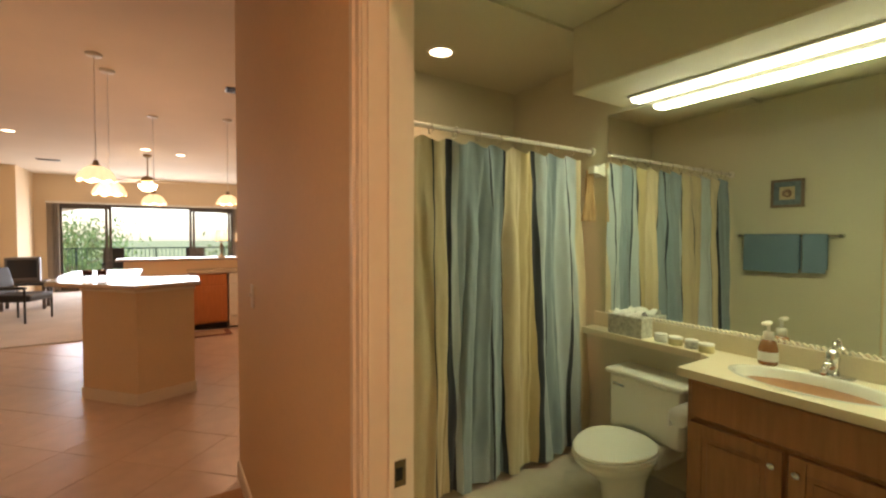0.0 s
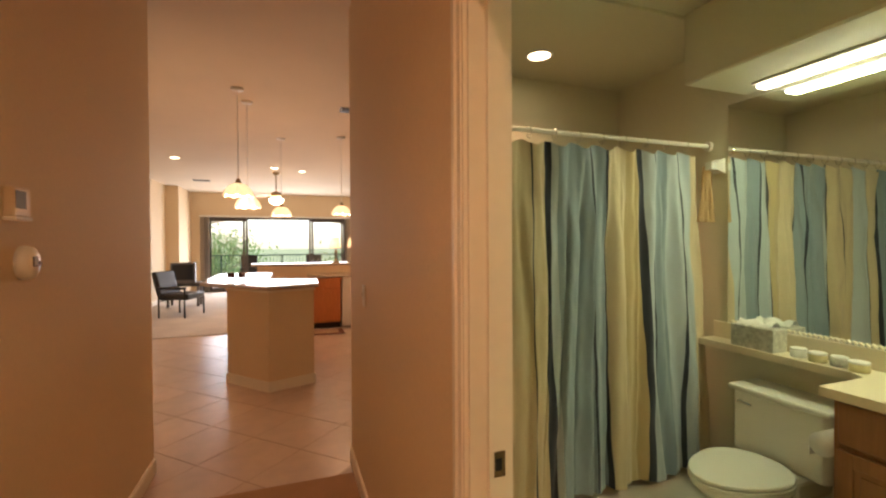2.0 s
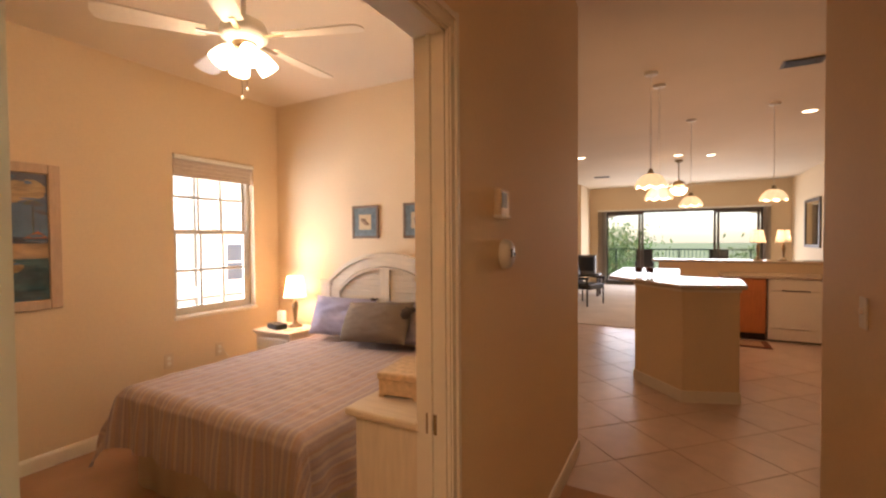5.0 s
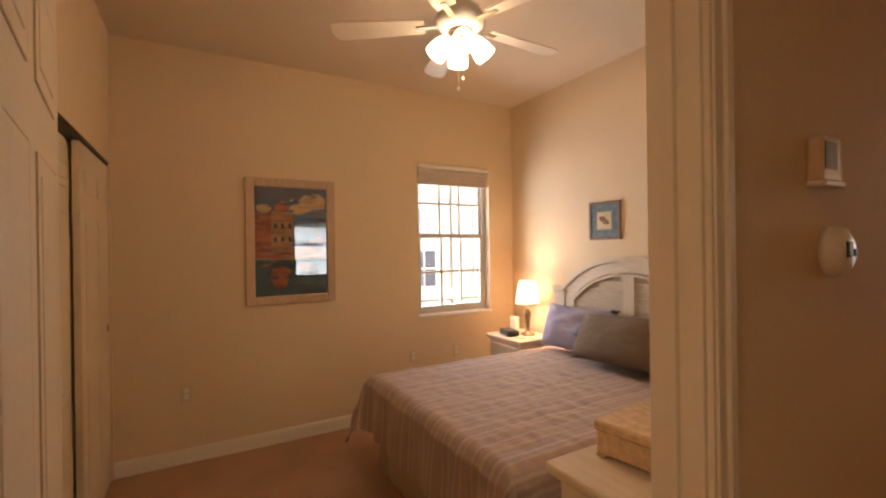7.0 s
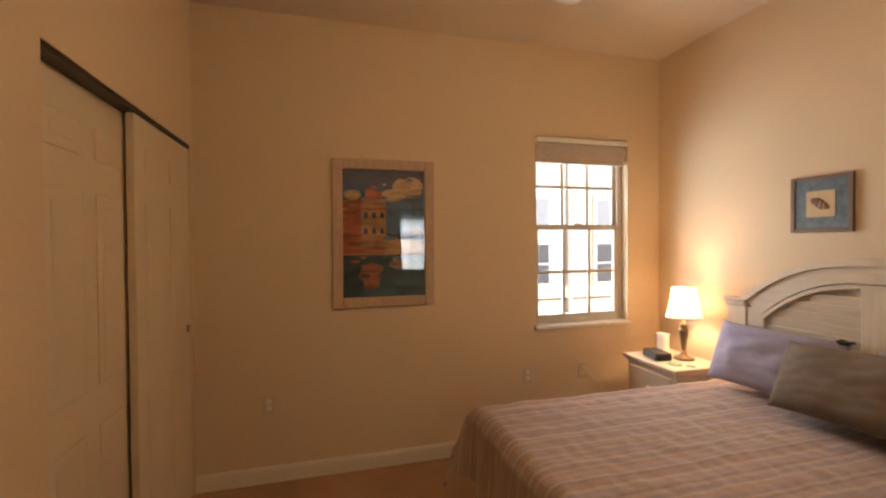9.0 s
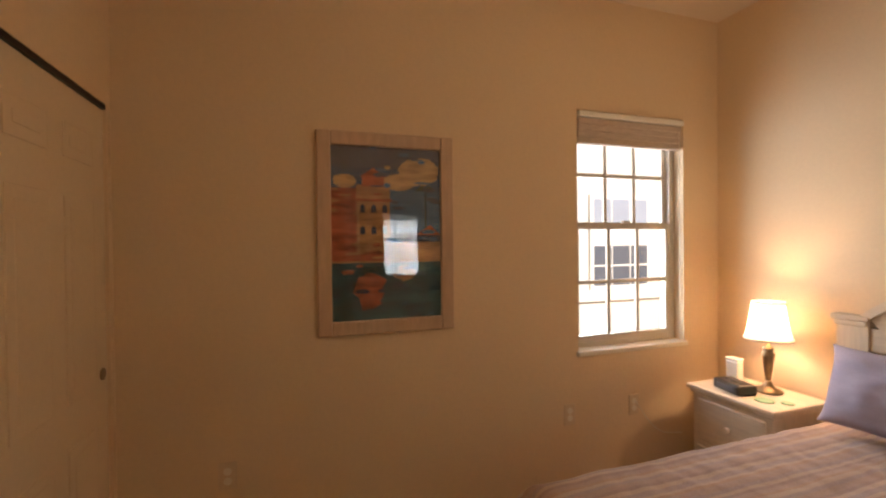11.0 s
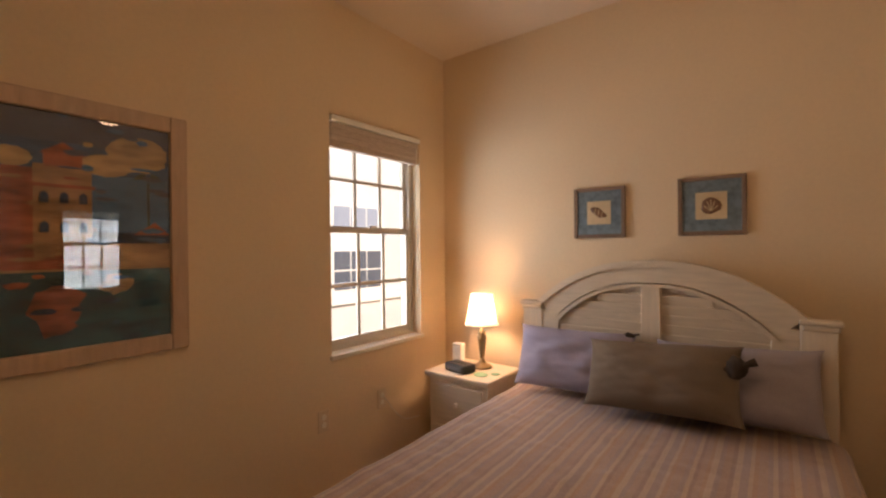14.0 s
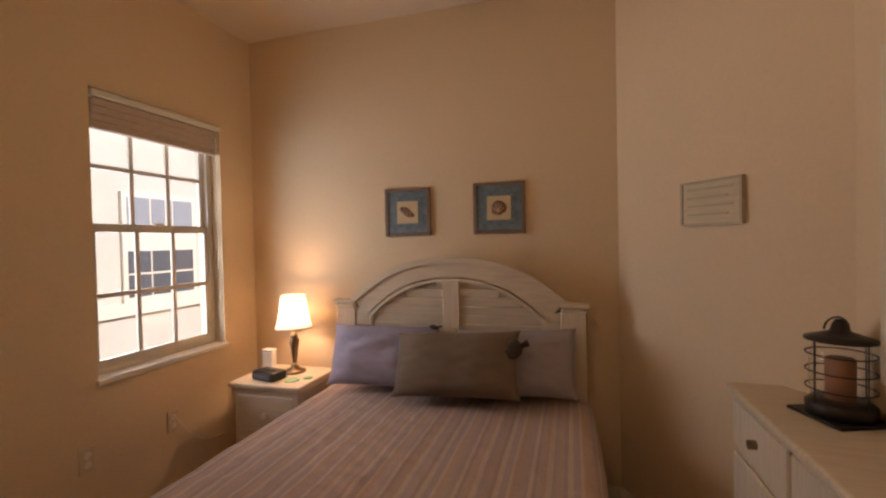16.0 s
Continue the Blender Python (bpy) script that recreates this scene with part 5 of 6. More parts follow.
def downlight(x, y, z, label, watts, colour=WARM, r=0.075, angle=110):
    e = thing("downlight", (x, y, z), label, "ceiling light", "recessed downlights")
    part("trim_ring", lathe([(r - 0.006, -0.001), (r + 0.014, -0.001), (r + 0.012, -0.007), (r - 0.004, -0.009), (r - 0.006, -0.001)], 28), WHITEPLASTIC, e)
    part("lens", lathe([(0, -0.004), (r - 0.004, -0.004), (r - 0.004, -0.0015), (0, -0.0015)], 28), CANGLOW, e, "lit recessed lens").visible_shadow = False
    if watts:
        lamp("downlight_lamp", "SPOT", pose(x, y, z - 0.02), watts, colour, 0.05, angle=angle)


# unseen downlight, added behind the camera to lift the light on the hall walls
downlight(0.0, -0.45, LIV_H, "added lit downlight in the hallway ceiling, out of view", 25, angle=150)
downlight(1.73, 2.70, BATH_H - 0.02, "lit recessed downlight over the bathtub", 9)

tb = thing("tissue_box", (2.615, 1.925, CT), "grey patterned tissue box with tissue pulled up on the shelf", "tissue box")
part("carton", box(-0.055, 0.055, -0.115, 0.115, 0, 0.120, 0.003), TISSUEBOX, tb)
bm = bmesh.new()
bmesh.ops.create_grid(bm, x_segments=14, y_segments=18, size=1)
for v in bm.verts:
    x, y = v.co.x, v.co.y
    v.co = Vector((0.038 * x, 0.095 * y, 0.122 + 0.034 * (1 - abs(x) ** 1.5) * (0.4 + 0.6 * abs(math.sin(3 * y + 1))) + 0.010 * noise.noise(Vector((x * 3, y * 4, 1)))))
part("tissue", bm, PAPER, tb, "crumpled white tissue", True)
for i, (x, y, m, r) in enumerate(((2.615, 1.725, PAPER, 0.034), (2.605, 1.635, WAX, 0.035), (2.610, 1.550, TISSUEBOX, 0.032), (2.590, 1.465, WAX, 0.036))):
    c = thing("candle_jar", (x, y, CT), "small glass jar of cream wax on the bathroom shelf" if m is WAX else "small pale jar on the bathroom shelf", "jar", "jars on the bathroom shelf")
    part("jar", lathe([(0, 0), (r, 0), (r + 0.001, 0.005), (r + 0.001, 0.034), (r - 0.004, 0.036), (0, 0.034)], 20), m, c, "", True)
    part("lid", lathe([(0, 0.047), (r - 0.002, 0.047), (r + 0.002, 0.044), (r + 0.002, 0.037), (0, 0.0365)], 20), PAPER, c, "pale lid")
for x, y, m in ((2.615, 1.20, SOAP),):
    c = thing("soap_bottle", (x, y, CT), "amber liquid soap pump bottle with white pump", "soap bottle")
    c.scale = (1.2, 1.2, 1.22)
    part("bottle", lathe([(0, 0), (0.030, 0), (0.033, 0.006), (0.033, 0.062), (0.026, 0.088), (0.014, 0.098), (0, 0.098)], 20), m, c, "clear amber soap", True)
    part("label", lathe([(0.0335, 0.016), (0.0340, 0.016), (0.0340, 0.052), (0.0335, 0.052)], 20), PAPER, c)
    part("collar", lathe([(0, 0.097), (0.018, 0.097), (0.018, 0.125), (0.010, 0.128), (0, 0.128)], 18), WHITEPLASTIC, c, "", True)
    bm = rod((0, 0, 0.125), (0, 0, 0.16), 0.006, 10)
    box(-0.045, 0.012, -0.009, 0.009, 0.155, 0.168, 0.003, bm=bm)
    part("pump_head", bm, WHITEPLASTIC, c)
sd = thing("soap_dish", (2.60, 0.66, CT), "small blue soap dish beside the basin", "soap dish")
part("dish", lathe([(0, 0), (0.045, 0), (0.055, 0.014), (0.050, 0.016), (0.042, 0.006), (0, 0.005)], 24), TOWELBLUE, sd, "", True)

tr = thing("toilet_roll_holder", (2.275, 1.374, 0.60), "white toilet roll hanging on the vanity side", "toilet roll")
part("roll", rod((-0.005, 0.055, 0), (0.10, 0.055, 0), 0.048, 24), PAPER, tr, "", True)
part("bracket", box(0.04, 0.06, -0.004, 0.06, -0.008, 0.008, 0.002), BRASS, tr)
part("loose_sheet", box(-0.004, 0.099, 0.099, 0.104, -0.06, 0.0), PAPER, tr)

# towel hook beside the tub
hk = thing("towel_hook", (2.694, 2.22, 1.90), "white ceramic towel bracket on the wall beside the tub", "towel hook")
part("bracket", lathe([(0, 0), (0.062, 0), (0.060, 0.012), (0.030, 0.045), (0.034, 0.085), (0, 0.088)], 4), PORCELAIN, hk).matrix_local = pose(0, 0, 0, 0, -90, 0) @ pose(0, 0, 0, 0, 0, 45)
tw = thing("hand_towel", (2.625, 2.255, 1.56), "narrow tan striped hand towel hanging from the bracket", "towel")
bm = bmesh.new()
bmesh.ops.create_grid(bm, x_segments=10, y_segments=20, size=1)
for v in bm.verts:
    x, z = v.co.x, v.co.y
    v.co = Vector((0.050 * x * (1.0 - 0.35 * z), 0.020 * math.sin(9 * x + z) * (1 - 0.3 * z) - 0.01, 0.17 + 0.17 * z))
part("cloth", bm, TOWELTAN, tw, "", True)

# towels and picture on the wall opposite the mirror
tbx = HR + 0.112
bar = thing("towel_bar", (tbx, 1.87, 1.47), "brushed metal towel bar on the bathroom wall", "towel bar")
part("bar", rod((0.06, -0.40, 0), (0.06, 0.32, 0), 0.009, 12), CHROME, bar)
for y in (-0.39, 0.31):
    part("post", rod((0.0, y, 0), (0.065, y, 0), 0.014, 12), CHROME, bar)
for y0, y1, drop in ((-0.31, -0.155, 0.30), (-0.135, 0.27, 0.31)):
    t_ = thing("bath_towel", (tbx + 0.06, 1.87, 1.47), "folded blue terry towel hanging over the towel bar", "towel", "towels on the towel bar")
    bm = bmesh.new()
    prof = [(0.022, -drop), (0.024, -drop * 0.5), (0.020, -0.02), (0.013, 0.010), (0.0, 0.016), (-0.013, 0.010), (-0.020, -0.02), (-0.024, -drop * 0.5), (-0.022, -drop * 0.9)]
    rows = []
    for i in range(9):
        y = y0 + (y1 - y0) * i / 8
        rows.append([bm.verts.new((x + 0.003 * math.sin(i * 1.3 + k), y, z)) for k, (x, z) in enumerate(prof)])
    for a, b in zip(rows, rows[1:]):
        for k in range(len(prof) - 1):
            bm.faces.new((a[k], b[k], b[k + 1], a[k + 1]))
    part("cloth", bm, TOWELBLUE, t_, "", True)
shell_picture("shell_picture", pose(tbx, 1.85, 1.83, 0, 0, 90), 0.235, "scallop", "small dark-framed shell picture above the towel bar")


# ---- kitchen and living room ----
def island():
    e = thing("kitchen_island", (0, 0, 0), "cream painted angled breakfast bar with stone counter", "kitchen island")
    outline = [(0.450, 4.963), (0.019, 4.796), (-0.401, 5.288), (-0.401, 6.75), (-0.05, 6.75), (-0.05, 5.60), (0.450, 5.45)]
    part("pony_wall", prism(outline, 0.0, 0.995), PAINT, e)
    base = [(0.462, 4.952), (0.016, 4.779), (-0.414, 5.283), (-0.414, 6.76), (-0.38, 6.76), (-0.38, 5.30), (0.03, 4.82), (0.462, 4.99)]
    part("base_moulding", prism(base, 0.0, 0.10), TRIM, e)
    part("cove_moulding", prism([(0.462, 4.952), (0.016, 4.779), (-0.414, 5.283), (-0.414, 6.76), (-0.38, 6.76), (-0.38, 5.30), (0.03, 4.82), (0.462, 4.99)], 0.965, 0.995), TRIM, e)
    top = [(0.50, 4.90), (0.30, 4.80), (0.005, 4.70), (-0.30, 5.02), (-0.68, 5.45), (-0.68, 6.85), (0.0, 6.85), (0.0, 5.66), (0.52, 5.50)]
    part("counter_slab", prism(top, 0.997, 1.036, bevel=0.010), STONE, e, "polished beige stone counter")
    part("inner_cabinet", box(-0.04, 0.40, 5.62, 6.75, 0.0, 0.86), CHERRY, e)
    part("inner_counter", box(-0.045, 0.45, 5.67, 6.80, 0.862, 0.90, 0.005), STONE, e)


island()


def kitchen_run():
    e = thing("base_cabinet", (0.55, 7.85, 0), "reddish wood kitchen base cabinet at the end of the run", "cabinet")
    part("body", box(0, 0.50, 0, 0.58, 0.10, 0.865), CHERRY, e)
    part("toe_kick", box(0, 0.50, 0.06, 0.58, 0, 0.10), DARKMETAL, e)
    part("drawer_front", box(0.015, 0.485, -0.016, 0, 0.69, 0.85, 0.004), CHERRY, e)
    d = part("door", box(0.015, 0.485, -0.016, 0, 0.12, 0.67, 0.004), CHERRY, e)
    part("raised_field", box(0.075, 0.425, -0.021, -0.015, 0.18, 0.61, 0.004), CHERRY, d)
    w = thing("dishwasher", (1.07, 7.85, 0), "white dishwasher under the kitchen counter", "dishwasher")
    part("body", box(0, 0.60, 0.0, 0.58, 0.10, 0.86), WHITEPLASTIC, w)
    part("door", box(0.004, 0.596, -0.02, 0, 0.19, 0.70, 0.004), WHITEPLASTIC, w)
    part("control_panel", box(0.004, 0.596, -0.022, 0, 0.71, 0.86, 0.004), WHITEPLASTIC, w)
    part("handle_recess", box(0.15, 0.45, -0.024, -0.02, 0.70, 0.714), BLACK, w)
    part("toe_panel", box(0.004, 0.596, 0.01, 0.05, 0.03, 0.18), WHITEPLASTIC, w)
    e = thing("base_cabinet", (1.68, 7.85, 0), "reddish wood kitchen base cabinet beside the dishwasher", "cabinet")
    part("body", box(0, 0.86, 0, 0.58, 0.10, 0.865), CHERRY, e)
    part("toe_kick", box(0, 0.86, 0.06, 0.58, 0, 0.10), DARKMETAL, e)
    for x in (0.015, 0.44):
        part("door", box(x, x + 0.41, -0.016, 0, 0.12, 0.85, 0.004), CHERRY, e)
    c = thing("kitchen_counter", (0, 0, 0), "beige stone kitchen counter with raised ledge behind", "counter")
    part("slab", box(0.52, 2.54, 7.81, 8.43, 0.867, 0.905, 0.006), STONE, c)
    part("ledge_wall", box(-0.30, 2.54, 8.435, 8.55, 0.0, 1.045), PAINT, c)
    part("ledge_slab", box(-0.40, 2.54, 8.40, 8.80, 1.047, 1.085, 0.010), STONE, c)


kitchen_run()
LEDGE = 1.086
table_lamp("table_lamp", (1.36, 8.60, LEDGE), "lit table lamp with cream shade on the kitchen ledge", 1.6)
table_lamp("table_lamp", (1.05, 8.62, LEDGE), "lit small table lamp with cream shade on the kitchen ledge", 1.3)
rug = thing("floor_mat", (0.85, 7.52, 0.006), "dark patterned mat before the kitchen cabinets", "mat")
part("mat", box(-0.36, 0.20, -0.20, 0.22, 0, 0.010, 0.003), surface("red_brown_mat", (0.16, 0.05, 0.03), 0.95, grain=200, vary=0.2, bump=0.3), rug)
part("centre_field", box(-0.28, 0.12, -0.14, 0.16, 0.009, 0.012), surface("tan_mat", (0.42, 0.28, 0.17), 0.95, grain=200, vary=0.2, bump=0.3), rug)

cd = thing("candle_holder", (-0.34, 5.62, 1.037), "pair of dark candle glasses on the island counter", "candle holder")
for x in (-0.055, 0.055):
    part("glass_cup", lathe([(0, 0.03), (0.036, 0.03), (0.042, 0.085), (0.039, 0.085), (0.033, 0.034), (0, 0.034)], 18, centre=(x, 0, 0)), surface("dark_red_glass", (0.04, 0.012, 0.01), 0.1, vary=0.1, bump=0), cd, "", True)
    for s in (-1, 1):
        part("leg", rod((x + s * 0.03, 0, 0), (x + s * 0.028, 0, 0.045), 0.004, 8), DARKMETAL, cd)


def pendant(x, y, z, r, label):
    e = thing("pendant_lamp", (x, y, z), label, "pendant lamp", "pendant lamps over the bar")
    part("canopy", lathe([(0, 0), (0.06, 0), (0.055, -0.02), (0.015, -0.03), (0, -0.03)], 20, centre=(0, 0, LIV_H - z)), WHITEPLASTIC, e)
    part("stem", rod((0, 0, 0.10), (0, 0, LIV_H - z - 0.02), 0.0035, 8), WHITEPLASTIC, e)
    part("socket_cap", lathe([(0, 0.13), (0.016, 0.13), (0.022, 0.10), (0.04, 0.085), (0, 0.08)], 16), BRASS, e, "", True)
    bm = bmesh.new()
    seg = 48
    rings = []
    for f, zz in ((0.12, 0.088), (0.35, 0.080), (0.60, 0.058), (0.80, 0.025), (0.93, -0.012), (1.0, -0.040)):
        rings.append([bm.verts.new((r * f * (1 + 0.035 * f * math.cos(8 * t)) * math.cos(t), r * f * (1 + 0.035 * f * math.cos(8 * t)) * math.sin(t), zz + 0.010 * f * math.cos(8 * t))) for t in (2 * math.pi * i / seg for i in range(seg))])
    for a, b in zip(rings, rings[1:]):
        for i in range(seg):
            bm.faces.new((a[i], a[(i + 1) % seg], b[(i + 1) % seg], b[i]))
    sh = part("glass_shade", bm, PENDGLASS, e, "scalloped cream glass shade, lit", True)
    sh.visible_shadow = False
    lamp("pendant_light", "POINT", pose(x, y, z + 0.01), 2.2, WARM, 0.05)


for x, y, z, r in ((-0.245, 4.93, 1.945, 0.135), (-0.192, 5.33, 1.865, 0.128), (0.122, 6.95, 1.885, 0.135), (0.932, 6.62, 1.895, 0.135)):
    pendant(x, y, z, r, "lit scalloped cream glass pendant lamp on a stem")

ceiling_fan("ceiling_fan", -0.02, 10.2, LIV_H, 0.50, "living room ceiling fan with lit frosted bowl", 8, FANWHITE, "ceiling fans", 8, 0.62, True)
for x, y in ((-1.64, 8.98), (1.36, 7.19), (-0.03, 9.58), (0.50, 9.87)):
    downlight(x, y, LIV_H, "lit recessed downlight in the living room ceiling", 3)
for x, y, w in ((-1.70, 11.9, 0.36), (0.92, 5.29, 0.30)):
    v = thing("ceiling_vent", (x, y, LIV_H), "grey slatted air vent in the living room ceiling", "vent", "ceiling vents")
    part("frame", box(-w / 2, w / 2, -0.09, 0.09, -0.008, 0, 0.002), BRONZE, v)
    for i in range(5):
        part("slat", box(-w / 2 + 0.02, w / 2 - 0.02, -0.072 + i * 0.032, -0.056 + i * 0.032, -0.014, -0.008), DARKMETAL, v)


def armchair():
    e = thing("armchair", (-1.80, 10.20, 0.014), "black leather armchair with metal legs on the carpet", "armchair", turn=70)
    part("seat", box(-0.30, 0.30, -0.30, 0.28, 0.34, 0.46, 0.04, segs=3), LEATHER, e)
    bm = box(-0.29, 0.29, -0.05, 0.05, 0, 0.48, 0.035, segs=3)
    bmesh.ops.transform(bm, matrix=pose(0, 0.27, 0.42, -14), verts=bm.verts)
    part("backrest", bm, LEATHER, e)
    for s in (-1, 1):
        part("armrest", box(s * 0.33 - 0.035, s * 0.33 + 0.035, -0.28, 0.28, 0.55, 0.60, 0.015, segs=2), LEATHER, e)
        for y in (-0.25, 0.25):
            part("leg", rod((s * 0.33, y, 0), (s * 0.33, y, 0.56), 0.016, 10), DARKMETAL, e)
    part("stretcher", rod((-0.33, 0.25, 0.32), (0.33, 0.25, 0.32), 0.012, 8), DARKMETAL, e)


armchair()
tvs = thing("tv_stand", (-2.05, 11.75, 0.014), "low dark wooden television stand", "tv stand")
part("top", box(-0.34, 0.34, -0.22, 0.22, 0.50, 0.54, 0.005), BRONZE, tvs)
for x in (-0.3, 0.3):
    for y in (-0.18, 0.18):
        part("leg", box(x - 0.025, x + 0.025, y - 0.025, y + 0.025, 0, 0.50), BRONZE, tvs)
part("shelf", box(-0.31, 0.31, -0.19, 0.19, 0.2, 0.225), BRONZE, tvs)
tv = thing("television", (-2.05, 11.75, 0.555), "grey boxy television on the stand", "television")
part("cabinet", prism([(-0.25, -0.19), (0.25, -0.19), (0.25, -0.06), (0.15, 0.19), (-0.15, 0.19), (-0.25, -0.06)], 0.0, 0.46, bevel=0.01), surface("grey_tv_plastic", (0.12, 0.12, 0.13), 0.4, vary=0.04, bump=0), tv)
part("screen", box(-0.21, 0.21, -0.197, -0.188, 0.07, 0.42, 0.004), surface("dark_screen", (0.03, 0.035, 0.045), 0.08, vary=0.02, bump=0), tv)

wm = thing("framed_mirror", (2.55, 12.6, 1.20), "dark-framed mirror on the living room wall", "mirror")
part("glass", box(-0.016, -0.010, -0.55, 0.55, 0.06, 1.0), MIRROR, wm)
for q in ((-0.62, -0.55, 0, 1.06), (0.55, 0.62, 0, 1.06)):
    part("stile", box(-0.035, -0.001, *q, 0.004), BRONZE, wm)
for q in ((-0.55, 0.55, 0, 0.06), (-0.55, 0.55, 1.0, 1.06)):
    part("rail", box(-0.035, -0.001, *q, 0.004), BRONZE, wm)


def sliding_doors():
    e = thing("window_2", (0, 14.80, 0), "bronze-framed sliding glass doors to the balcony", "sliding door")
    e["kind"] = "structure"
    part("head_track", box(SX0, SX1, -0.06, 0.06, SZ - 0.06, SZ), BRONZE, e)
    part("sill_track", box(SX0, SX1, -0.06, 0.06, 0.0, 0.03), BRONZE, e)
    for x in (SX0, SX1 - 0.05):
        part("side_jamb", box(x, x + 0.05, -0.06, 0.06, 0.03, SZ - 0.06), BRONZE, e)
    # two leaves pushed to each side, the middle open
    for x0, x1, y in ((SX0 + 0.05, SX0 + 1.10, -0.03), (SX0 + 0.12, SX0 + 1.18, 0.02), (SX1 - 1.10, SX1 - 0.05, -0.03), (SX1 - 1.18, SX1 - 0.12, 0.02)):
        bm = box(x0, x0 + 0.06, y - 0.018, y + 0.018, 0.03, SZ - 0.06)
        box(x1 - 0.06, x1, y - 0.018, y + 0.018, 0.03, SZ - 0.06, bm=bm)
        box(x0 + 0.06, x1 - 0.06, y - 0.018, y + 0.018, 0.03, 0.12, bm=bm)
        box(x0 + 0.06, x1 - 0.06, y - 0.018, y + 0.018, SZ - 0.12, SZ - 0.06, bm=bm)
        leaf = part("door_leaf", bm, BRONZE, e)
        p = part("pane", box(x0 + 0.06, x1 - 0.06, y - 0.003, y + 0.003, 0.12, SZ - 0.12), GLASS, leaf)
        p.visible_shadow = False


sliding_doors()
vb = thing("vertical_blind", (SX0, 14.62, 0), "grey vertical blind pushed aside at the sliding doors", "blind")
part("headrail", box(-0.1, 4.24, -0.03, 0.03, SZ + 0.0, SZ + 0.045, 0.004), WHITEPLASTIC, vb)
for i in range(9):
    part("vane", box(-0.08 + i * 0.028, -0.077 + i * 0.028, -0.045, 0.045, 0.05, SZ), BLINDMAT, vb)
for i in range(6):
    part("vane", box(4.08 + i * 0.028, 4.083 + i * 0.028, -0.045, 0.045, 0.05, SZ), BLINDMAT, vb)

# balcony
setting("balcony_floor", box(-3.4, 3.4, 14.9, 17.6, -0.2, -0.02), PAVING, "pale balcony floor", "balcony")
setting("balcony_soffit", box(-3.4, 3.4, 14.9, 17.6, 2.75, 2.95), STUCCO, "cream balcony soffit", "ceiling")
# arched beam at the balcony front
n = 20
arch = [(-3.4, 2.75), (-3.4, 1.95)] + [(-2.7 + 5.4 * i / n, 2.05 + 0.42 * math.sin(math.pi * i / n)) for i in range(n + 1)] + [(3.4, 1.95), (3.4, 2.75)]
bm = plate(arch, 0.25)
bmesh.ops.translate(bm, vec=(0, 17.3, 0), verts=bm.verts)
setting("balcony_arch", bm, STUCCO, "cream stucco arched beam at the balcony front", "beam")
for x in (-3.4, 3.15):
    setting("balcony_pier", box(x, x + 0.25, 17.3, 17.55, -0.02, 1.95), STUCCO, "cream stucco balcony pier", "pier")
rail = thing("balcony_railing", (0, 17.2, -0.02), "dark green metal balcony railing", "railing")
GREENMETAL = surface("dark_green_metal", (0.02, 0.05, 0.04), 0.4, 0.3, vary=0.1, bump=0.02)
part("top_rail", box(-3.15, 3.15, -0.025, 0.025, 1.03, 1.07, 0.006), GREENMETAL, rail)
part("bottom_rail", box(-3.15, 3.15, -0.015, 0.015, 0.08, 0.11, 0.004), GREENMETAL, rail)
for x in (-2.0, -1.0, 0.0, 1.0, 2.0):
    part("post", box(x - 0.02, x + 0.02, -0.02, 0.02, 0, 1.03), GREENMETAL, rail)
bal = None
for i in range(56):
    x = -3.1 + i * 0.1125
    if bal is None:
        bal = part("baluster", box(-0.007, 0.007, -0.007, 0.007, 0.11, 1.03), GREENMETAL, rail)
        bal.location = (x, 0, 0)
    else:
        o = new("baluster", bal.data)
        o.parent = rail
        o.location = (x, 0, 0)
for px in (-1.0, 1.05):
    pc = thing("patio_chair", (px, 16.2, -0.02), "dark metal patio chair on the balcony", "chair", "patio chairs", 180)
    part("seat", box(-0.25, 0.25, -0.24, 0.24, 0.42, 0.45, 0.01), DARKMETAL, pc)
    part("backrest", box(-0.25, 0.25, 0.22, 0.25, 0.50, 1.08, 0.01), DARKMETAL, pc)
    for s in (-1, 1):
        part("armrest", box(s * 0.27 - 0.02, s * 0.27 + 0.02, -0.22, 0.24, 0.64, 0.67, 0.006), DARKMETAL, pc)
        for y in (-0.22, 0.23):
            part("leg", rod((s * 0.26, y, 0), (s * 0.26, y, 0.65), 0.014, 8), DARKMETAL, pc)

# ---- outside ----
setting("ground", box(-400, 400, -400, 400, -3.4, -3.2), GROUNDMAT, "green lawn and planting far below the balcony", "ground")


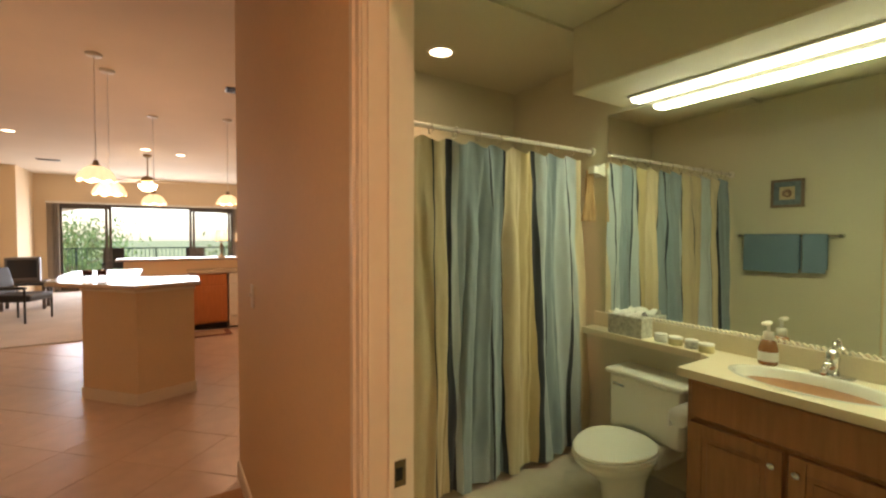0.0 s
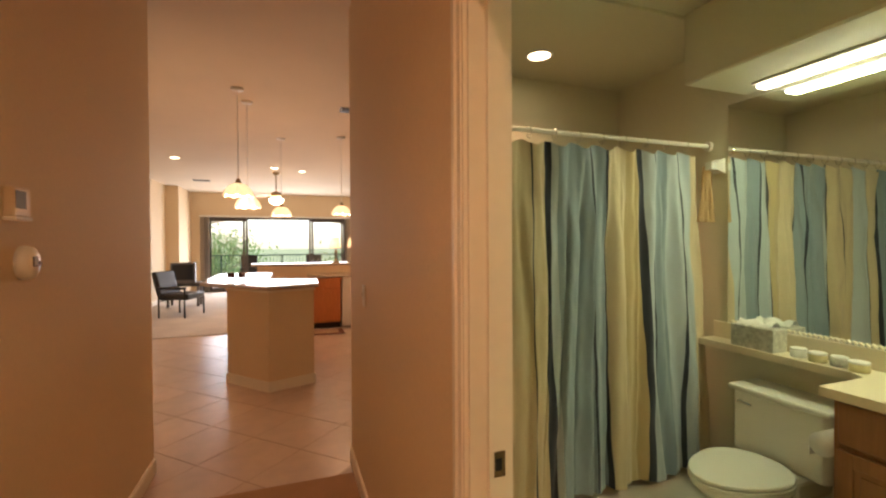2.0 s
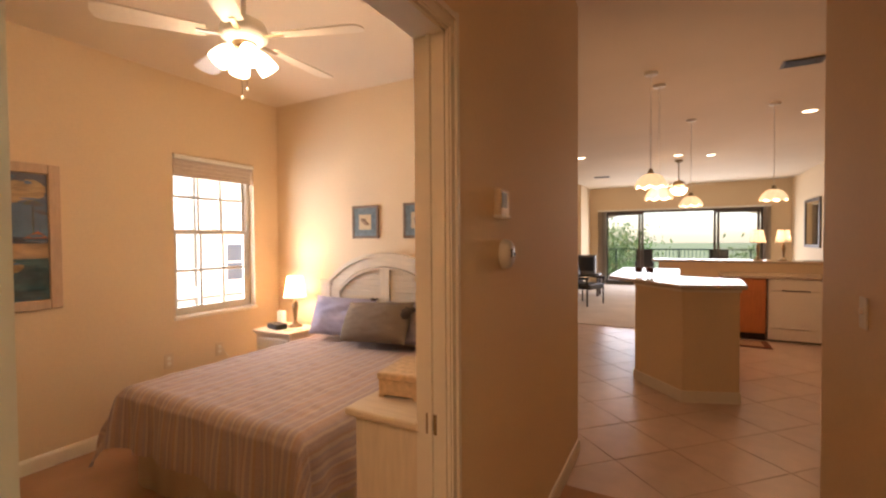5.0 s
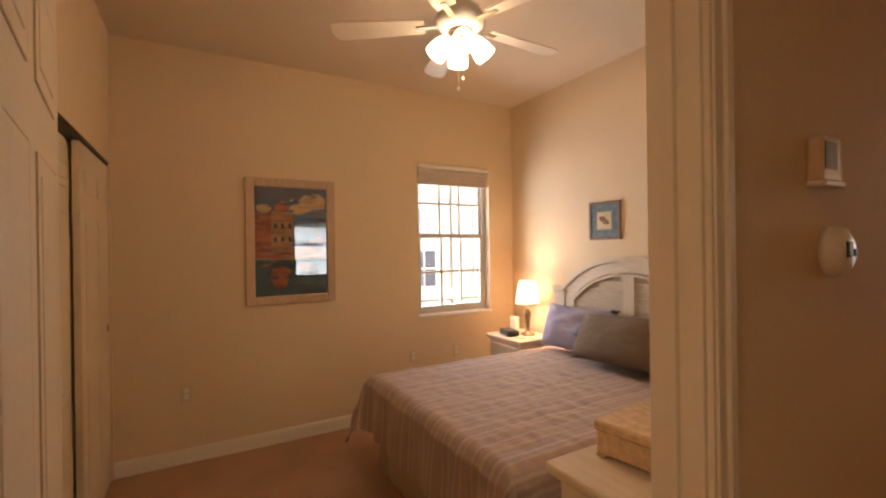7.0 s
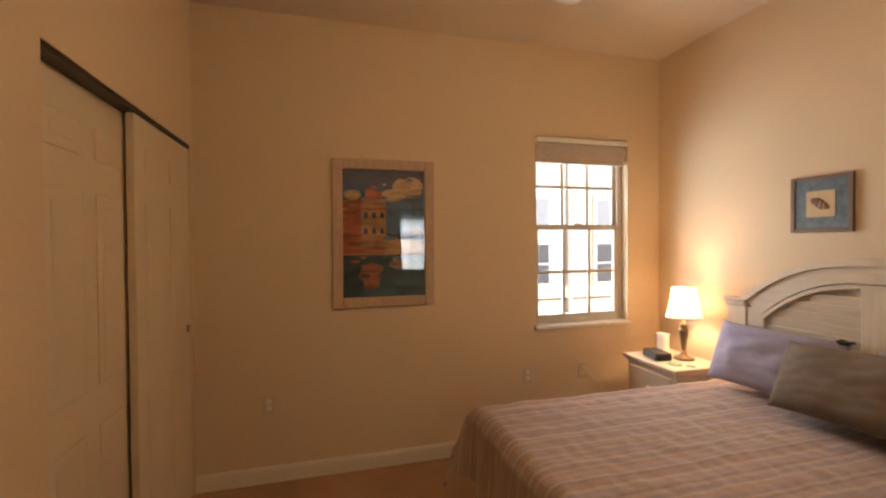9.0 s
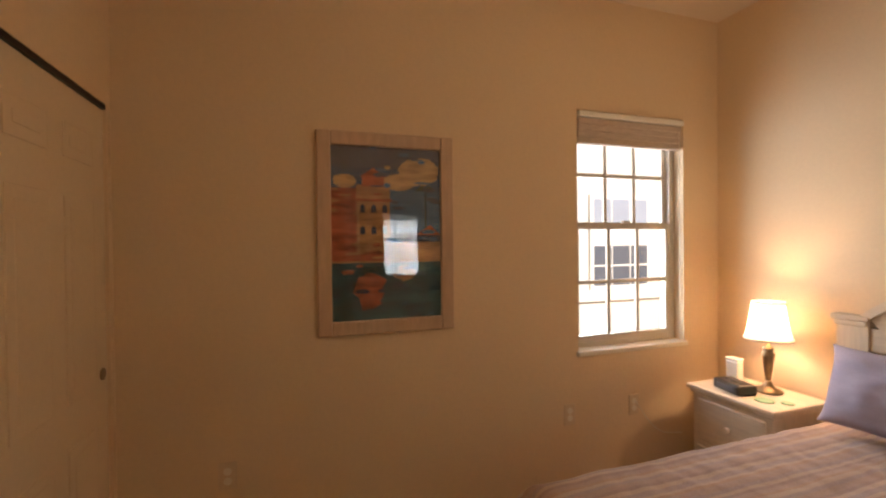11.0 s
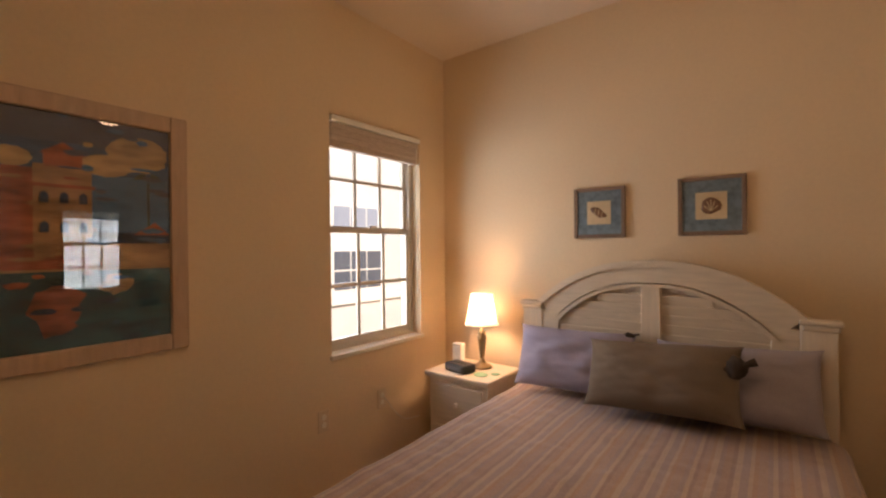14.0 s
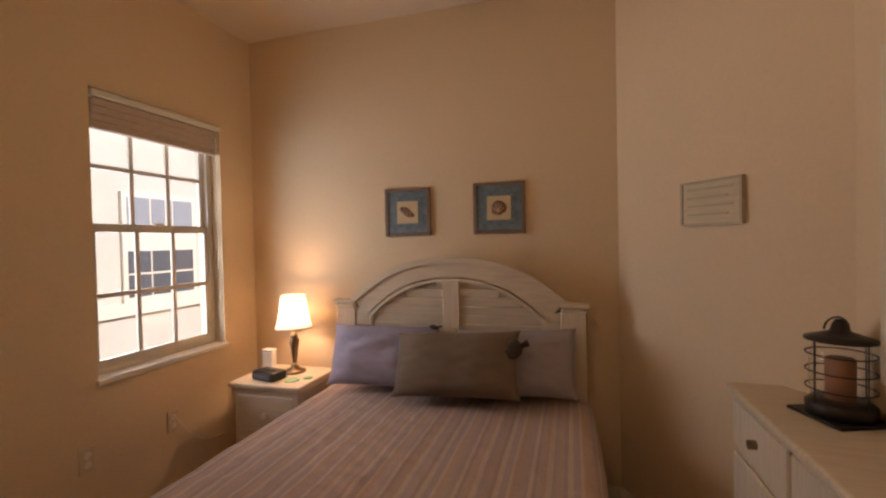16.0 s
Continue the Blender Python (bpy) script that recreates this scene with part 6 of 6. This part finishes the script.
def tree(x, y, h, seed, spread=2.6):
    rnd = random.Random(seed)
    e = thing("tree", (x, y, -3.2), "leafy green broad tree beyond the balcony", "tree", "trees beyond the balcony")
    bm = bmesh.new()
    rings = []
    for k in range(7):
        f = k / 6
        r = 0.20 * (1 - 0.6 * f)
        ox = 0.25 * f * math.sin(2 * f + seed)
        rings.append([bm.verts.new((ox + r * math.cos(2 * math.pi * i / 8), r * math.sin(2 * math.pi * i / 8), h * 0.6 * f)) for i in range(8)])
    for a, b in zip(rings, rings[1:]):
        for i in range(8):
            bm.faces.new((a[i], a[(i + 1) % 8], b[(i + 1) % 8], b[i]))
    tips = []
    for k in range(8):
        t = 2 * math.pi * k / 8 + rnd.uniform(-0.3, 0.3)
        p = Vector((0.1, 0, h * rnd.uniform(0.35, 0.6)))
        q = p + Vector((math.cos(t) * spread * rnd.uniform(0.4, 0.8), math.sin(t) * spread * rnd.uniform(0.4, 0.8), h * rnd.uniform(0.1, 0.35)))
        rod(p, q, 0.05, 6, bm)
        tips.append(q)
    part("trunk", bm, BARK, e)
    verts, faces = [], []
    for _ in range(2600):
        c = rnd.choice(tips) + Vector((rnd.gauss(0, 0.65), rnd.gauss(0, 0.65), rnd.gauss(0, 0.5)))
        m = Euler((rnd.uniform(0, 6), rnd.uniform(0, 6), rnd.uniform(0, 6))).to_matrix()
        s = rnd.uniform(0.08, 0.17)
        b = len(verts)
        for v in ((-s, 0, 0), (0, -s * 0.4, 0.02), (s, 0, 0), (0, s * 0.4, 0.02)):
            verts.append(tuple(c + m @ Vector(v)))
        faces.append((b, b + 1, b + 2, b + 3))
    me = bpy.data.meshes.new("crown")
    me.from_pydata(verts, [], faces)
    me.materials.append(LEAF)
    o = new("crown", me)
    o.parent = e


for i, (x, y, h, s) in enumerate(((-5.0, 25, 6.2, 2.6), (-3.6, 29, 5.0, 2.4), (4.9, 26, 5.4, 2.2), (7.5, 29, 6.6, 3.0), (-9, 30, 7, 3.0), (12, 34, 7, 3), (-13, 38, 7, 3))):
    tree(x, y, h, i + 3, s)


def neighbour():
    e = thing("neighbour_house", (-8.2, 0, 0), "cream stucco neighbouring house with grey windows and tiled roof", "house")
    part("wall", box(-3.0, 0.0, -6, 16, -3.2, 4.6), STUCCO, e)
    part("eave", box(-3.2, 0.25, -6.2, 16.2, 4.6, 4.78), TRIM, e)
    part("roof", prism([(-3.2, -6.4), (0.27, -6.4), (0.27, 16.4), (-3.2, 16.4)], 4.78, 5.1), surface("clay_roof", (0.42, 0.20, 0.12), 0.9, grain=10, vary=0.2, bump=0.3), e)
    part("string_course", box(0.0, 0.06, -6, 16, 0.35, 0.55), TRIM, e)
    for y, hw in ((4.75, 0.42), (6.8, 0.62), (10.6, 0.62)):
        w = part("window", box(-0.02, 0.05, y - hw - 0.06, y + hw + 0.06, 0.55, 2.30), TRIM, e, "white-framed grey window")
        for k in range(3):
            ya = y - hw + k * hw * 2 / 3
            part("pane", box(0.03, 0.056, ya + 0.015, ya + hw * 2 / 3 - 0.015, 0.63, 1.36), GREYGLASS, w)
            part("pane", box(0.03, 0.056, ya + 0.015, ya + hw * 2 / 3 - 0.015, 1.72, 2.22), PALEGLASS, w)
        part("glazing_bar", box(0.05, 0.065, y - hw, y + hw, 0.98, 1.01), TRIM, w)
    for y in (5.6, 9.4):
        part("downspout", rod((0.06, y, -3.2), (0.06, y, 4.6), 0.05, 8), TRIM, e)
    part("lower_roof", box(0.0, 2.2, 4.0, 9.0, -0.75, -0.55), surface("clay_lower_roof", (0.45, 0.24, 0.16), 0.9, grain=12, vary=0.25, bump=0.3), e)


neighbour()

# ---- tiles of the living room floor, laid on the diagonal ----
tile_me = None
S = 0.457
parent_floor = bpy.data.objects["floor"]
count = 0
for a in range(-22, 23):
    for b in range(-22, 23):
        x, y = (a - b) * S / math.sqrt(2) - 0.05, (a + b) * S / math.sqrt(2) + 5.4
        if not (-2.6 < x < 2.3 and 2.75 < y < 8.1):
            continue
        if y < 3.5 and (x < -0.85 or x > 0.8):
            continue
        if tile_me is None:
            bm = box(-S / 2 + 0.003, S / 2 - 0.003, -S / 2 + 0.003, S / 2 - 0.003, -0.009, 0.0, 0.0015)
            first = finish("tile", bm, TILE, parent_floor)
            tile_me = first.data
        else:
            first = new("tile", tile_me)
            first.parent = parent_floor
        first.matrix_local = pose(x, y, random.uniform(-0.0006, 0.0006), 0, 0, 45)
        count += 1
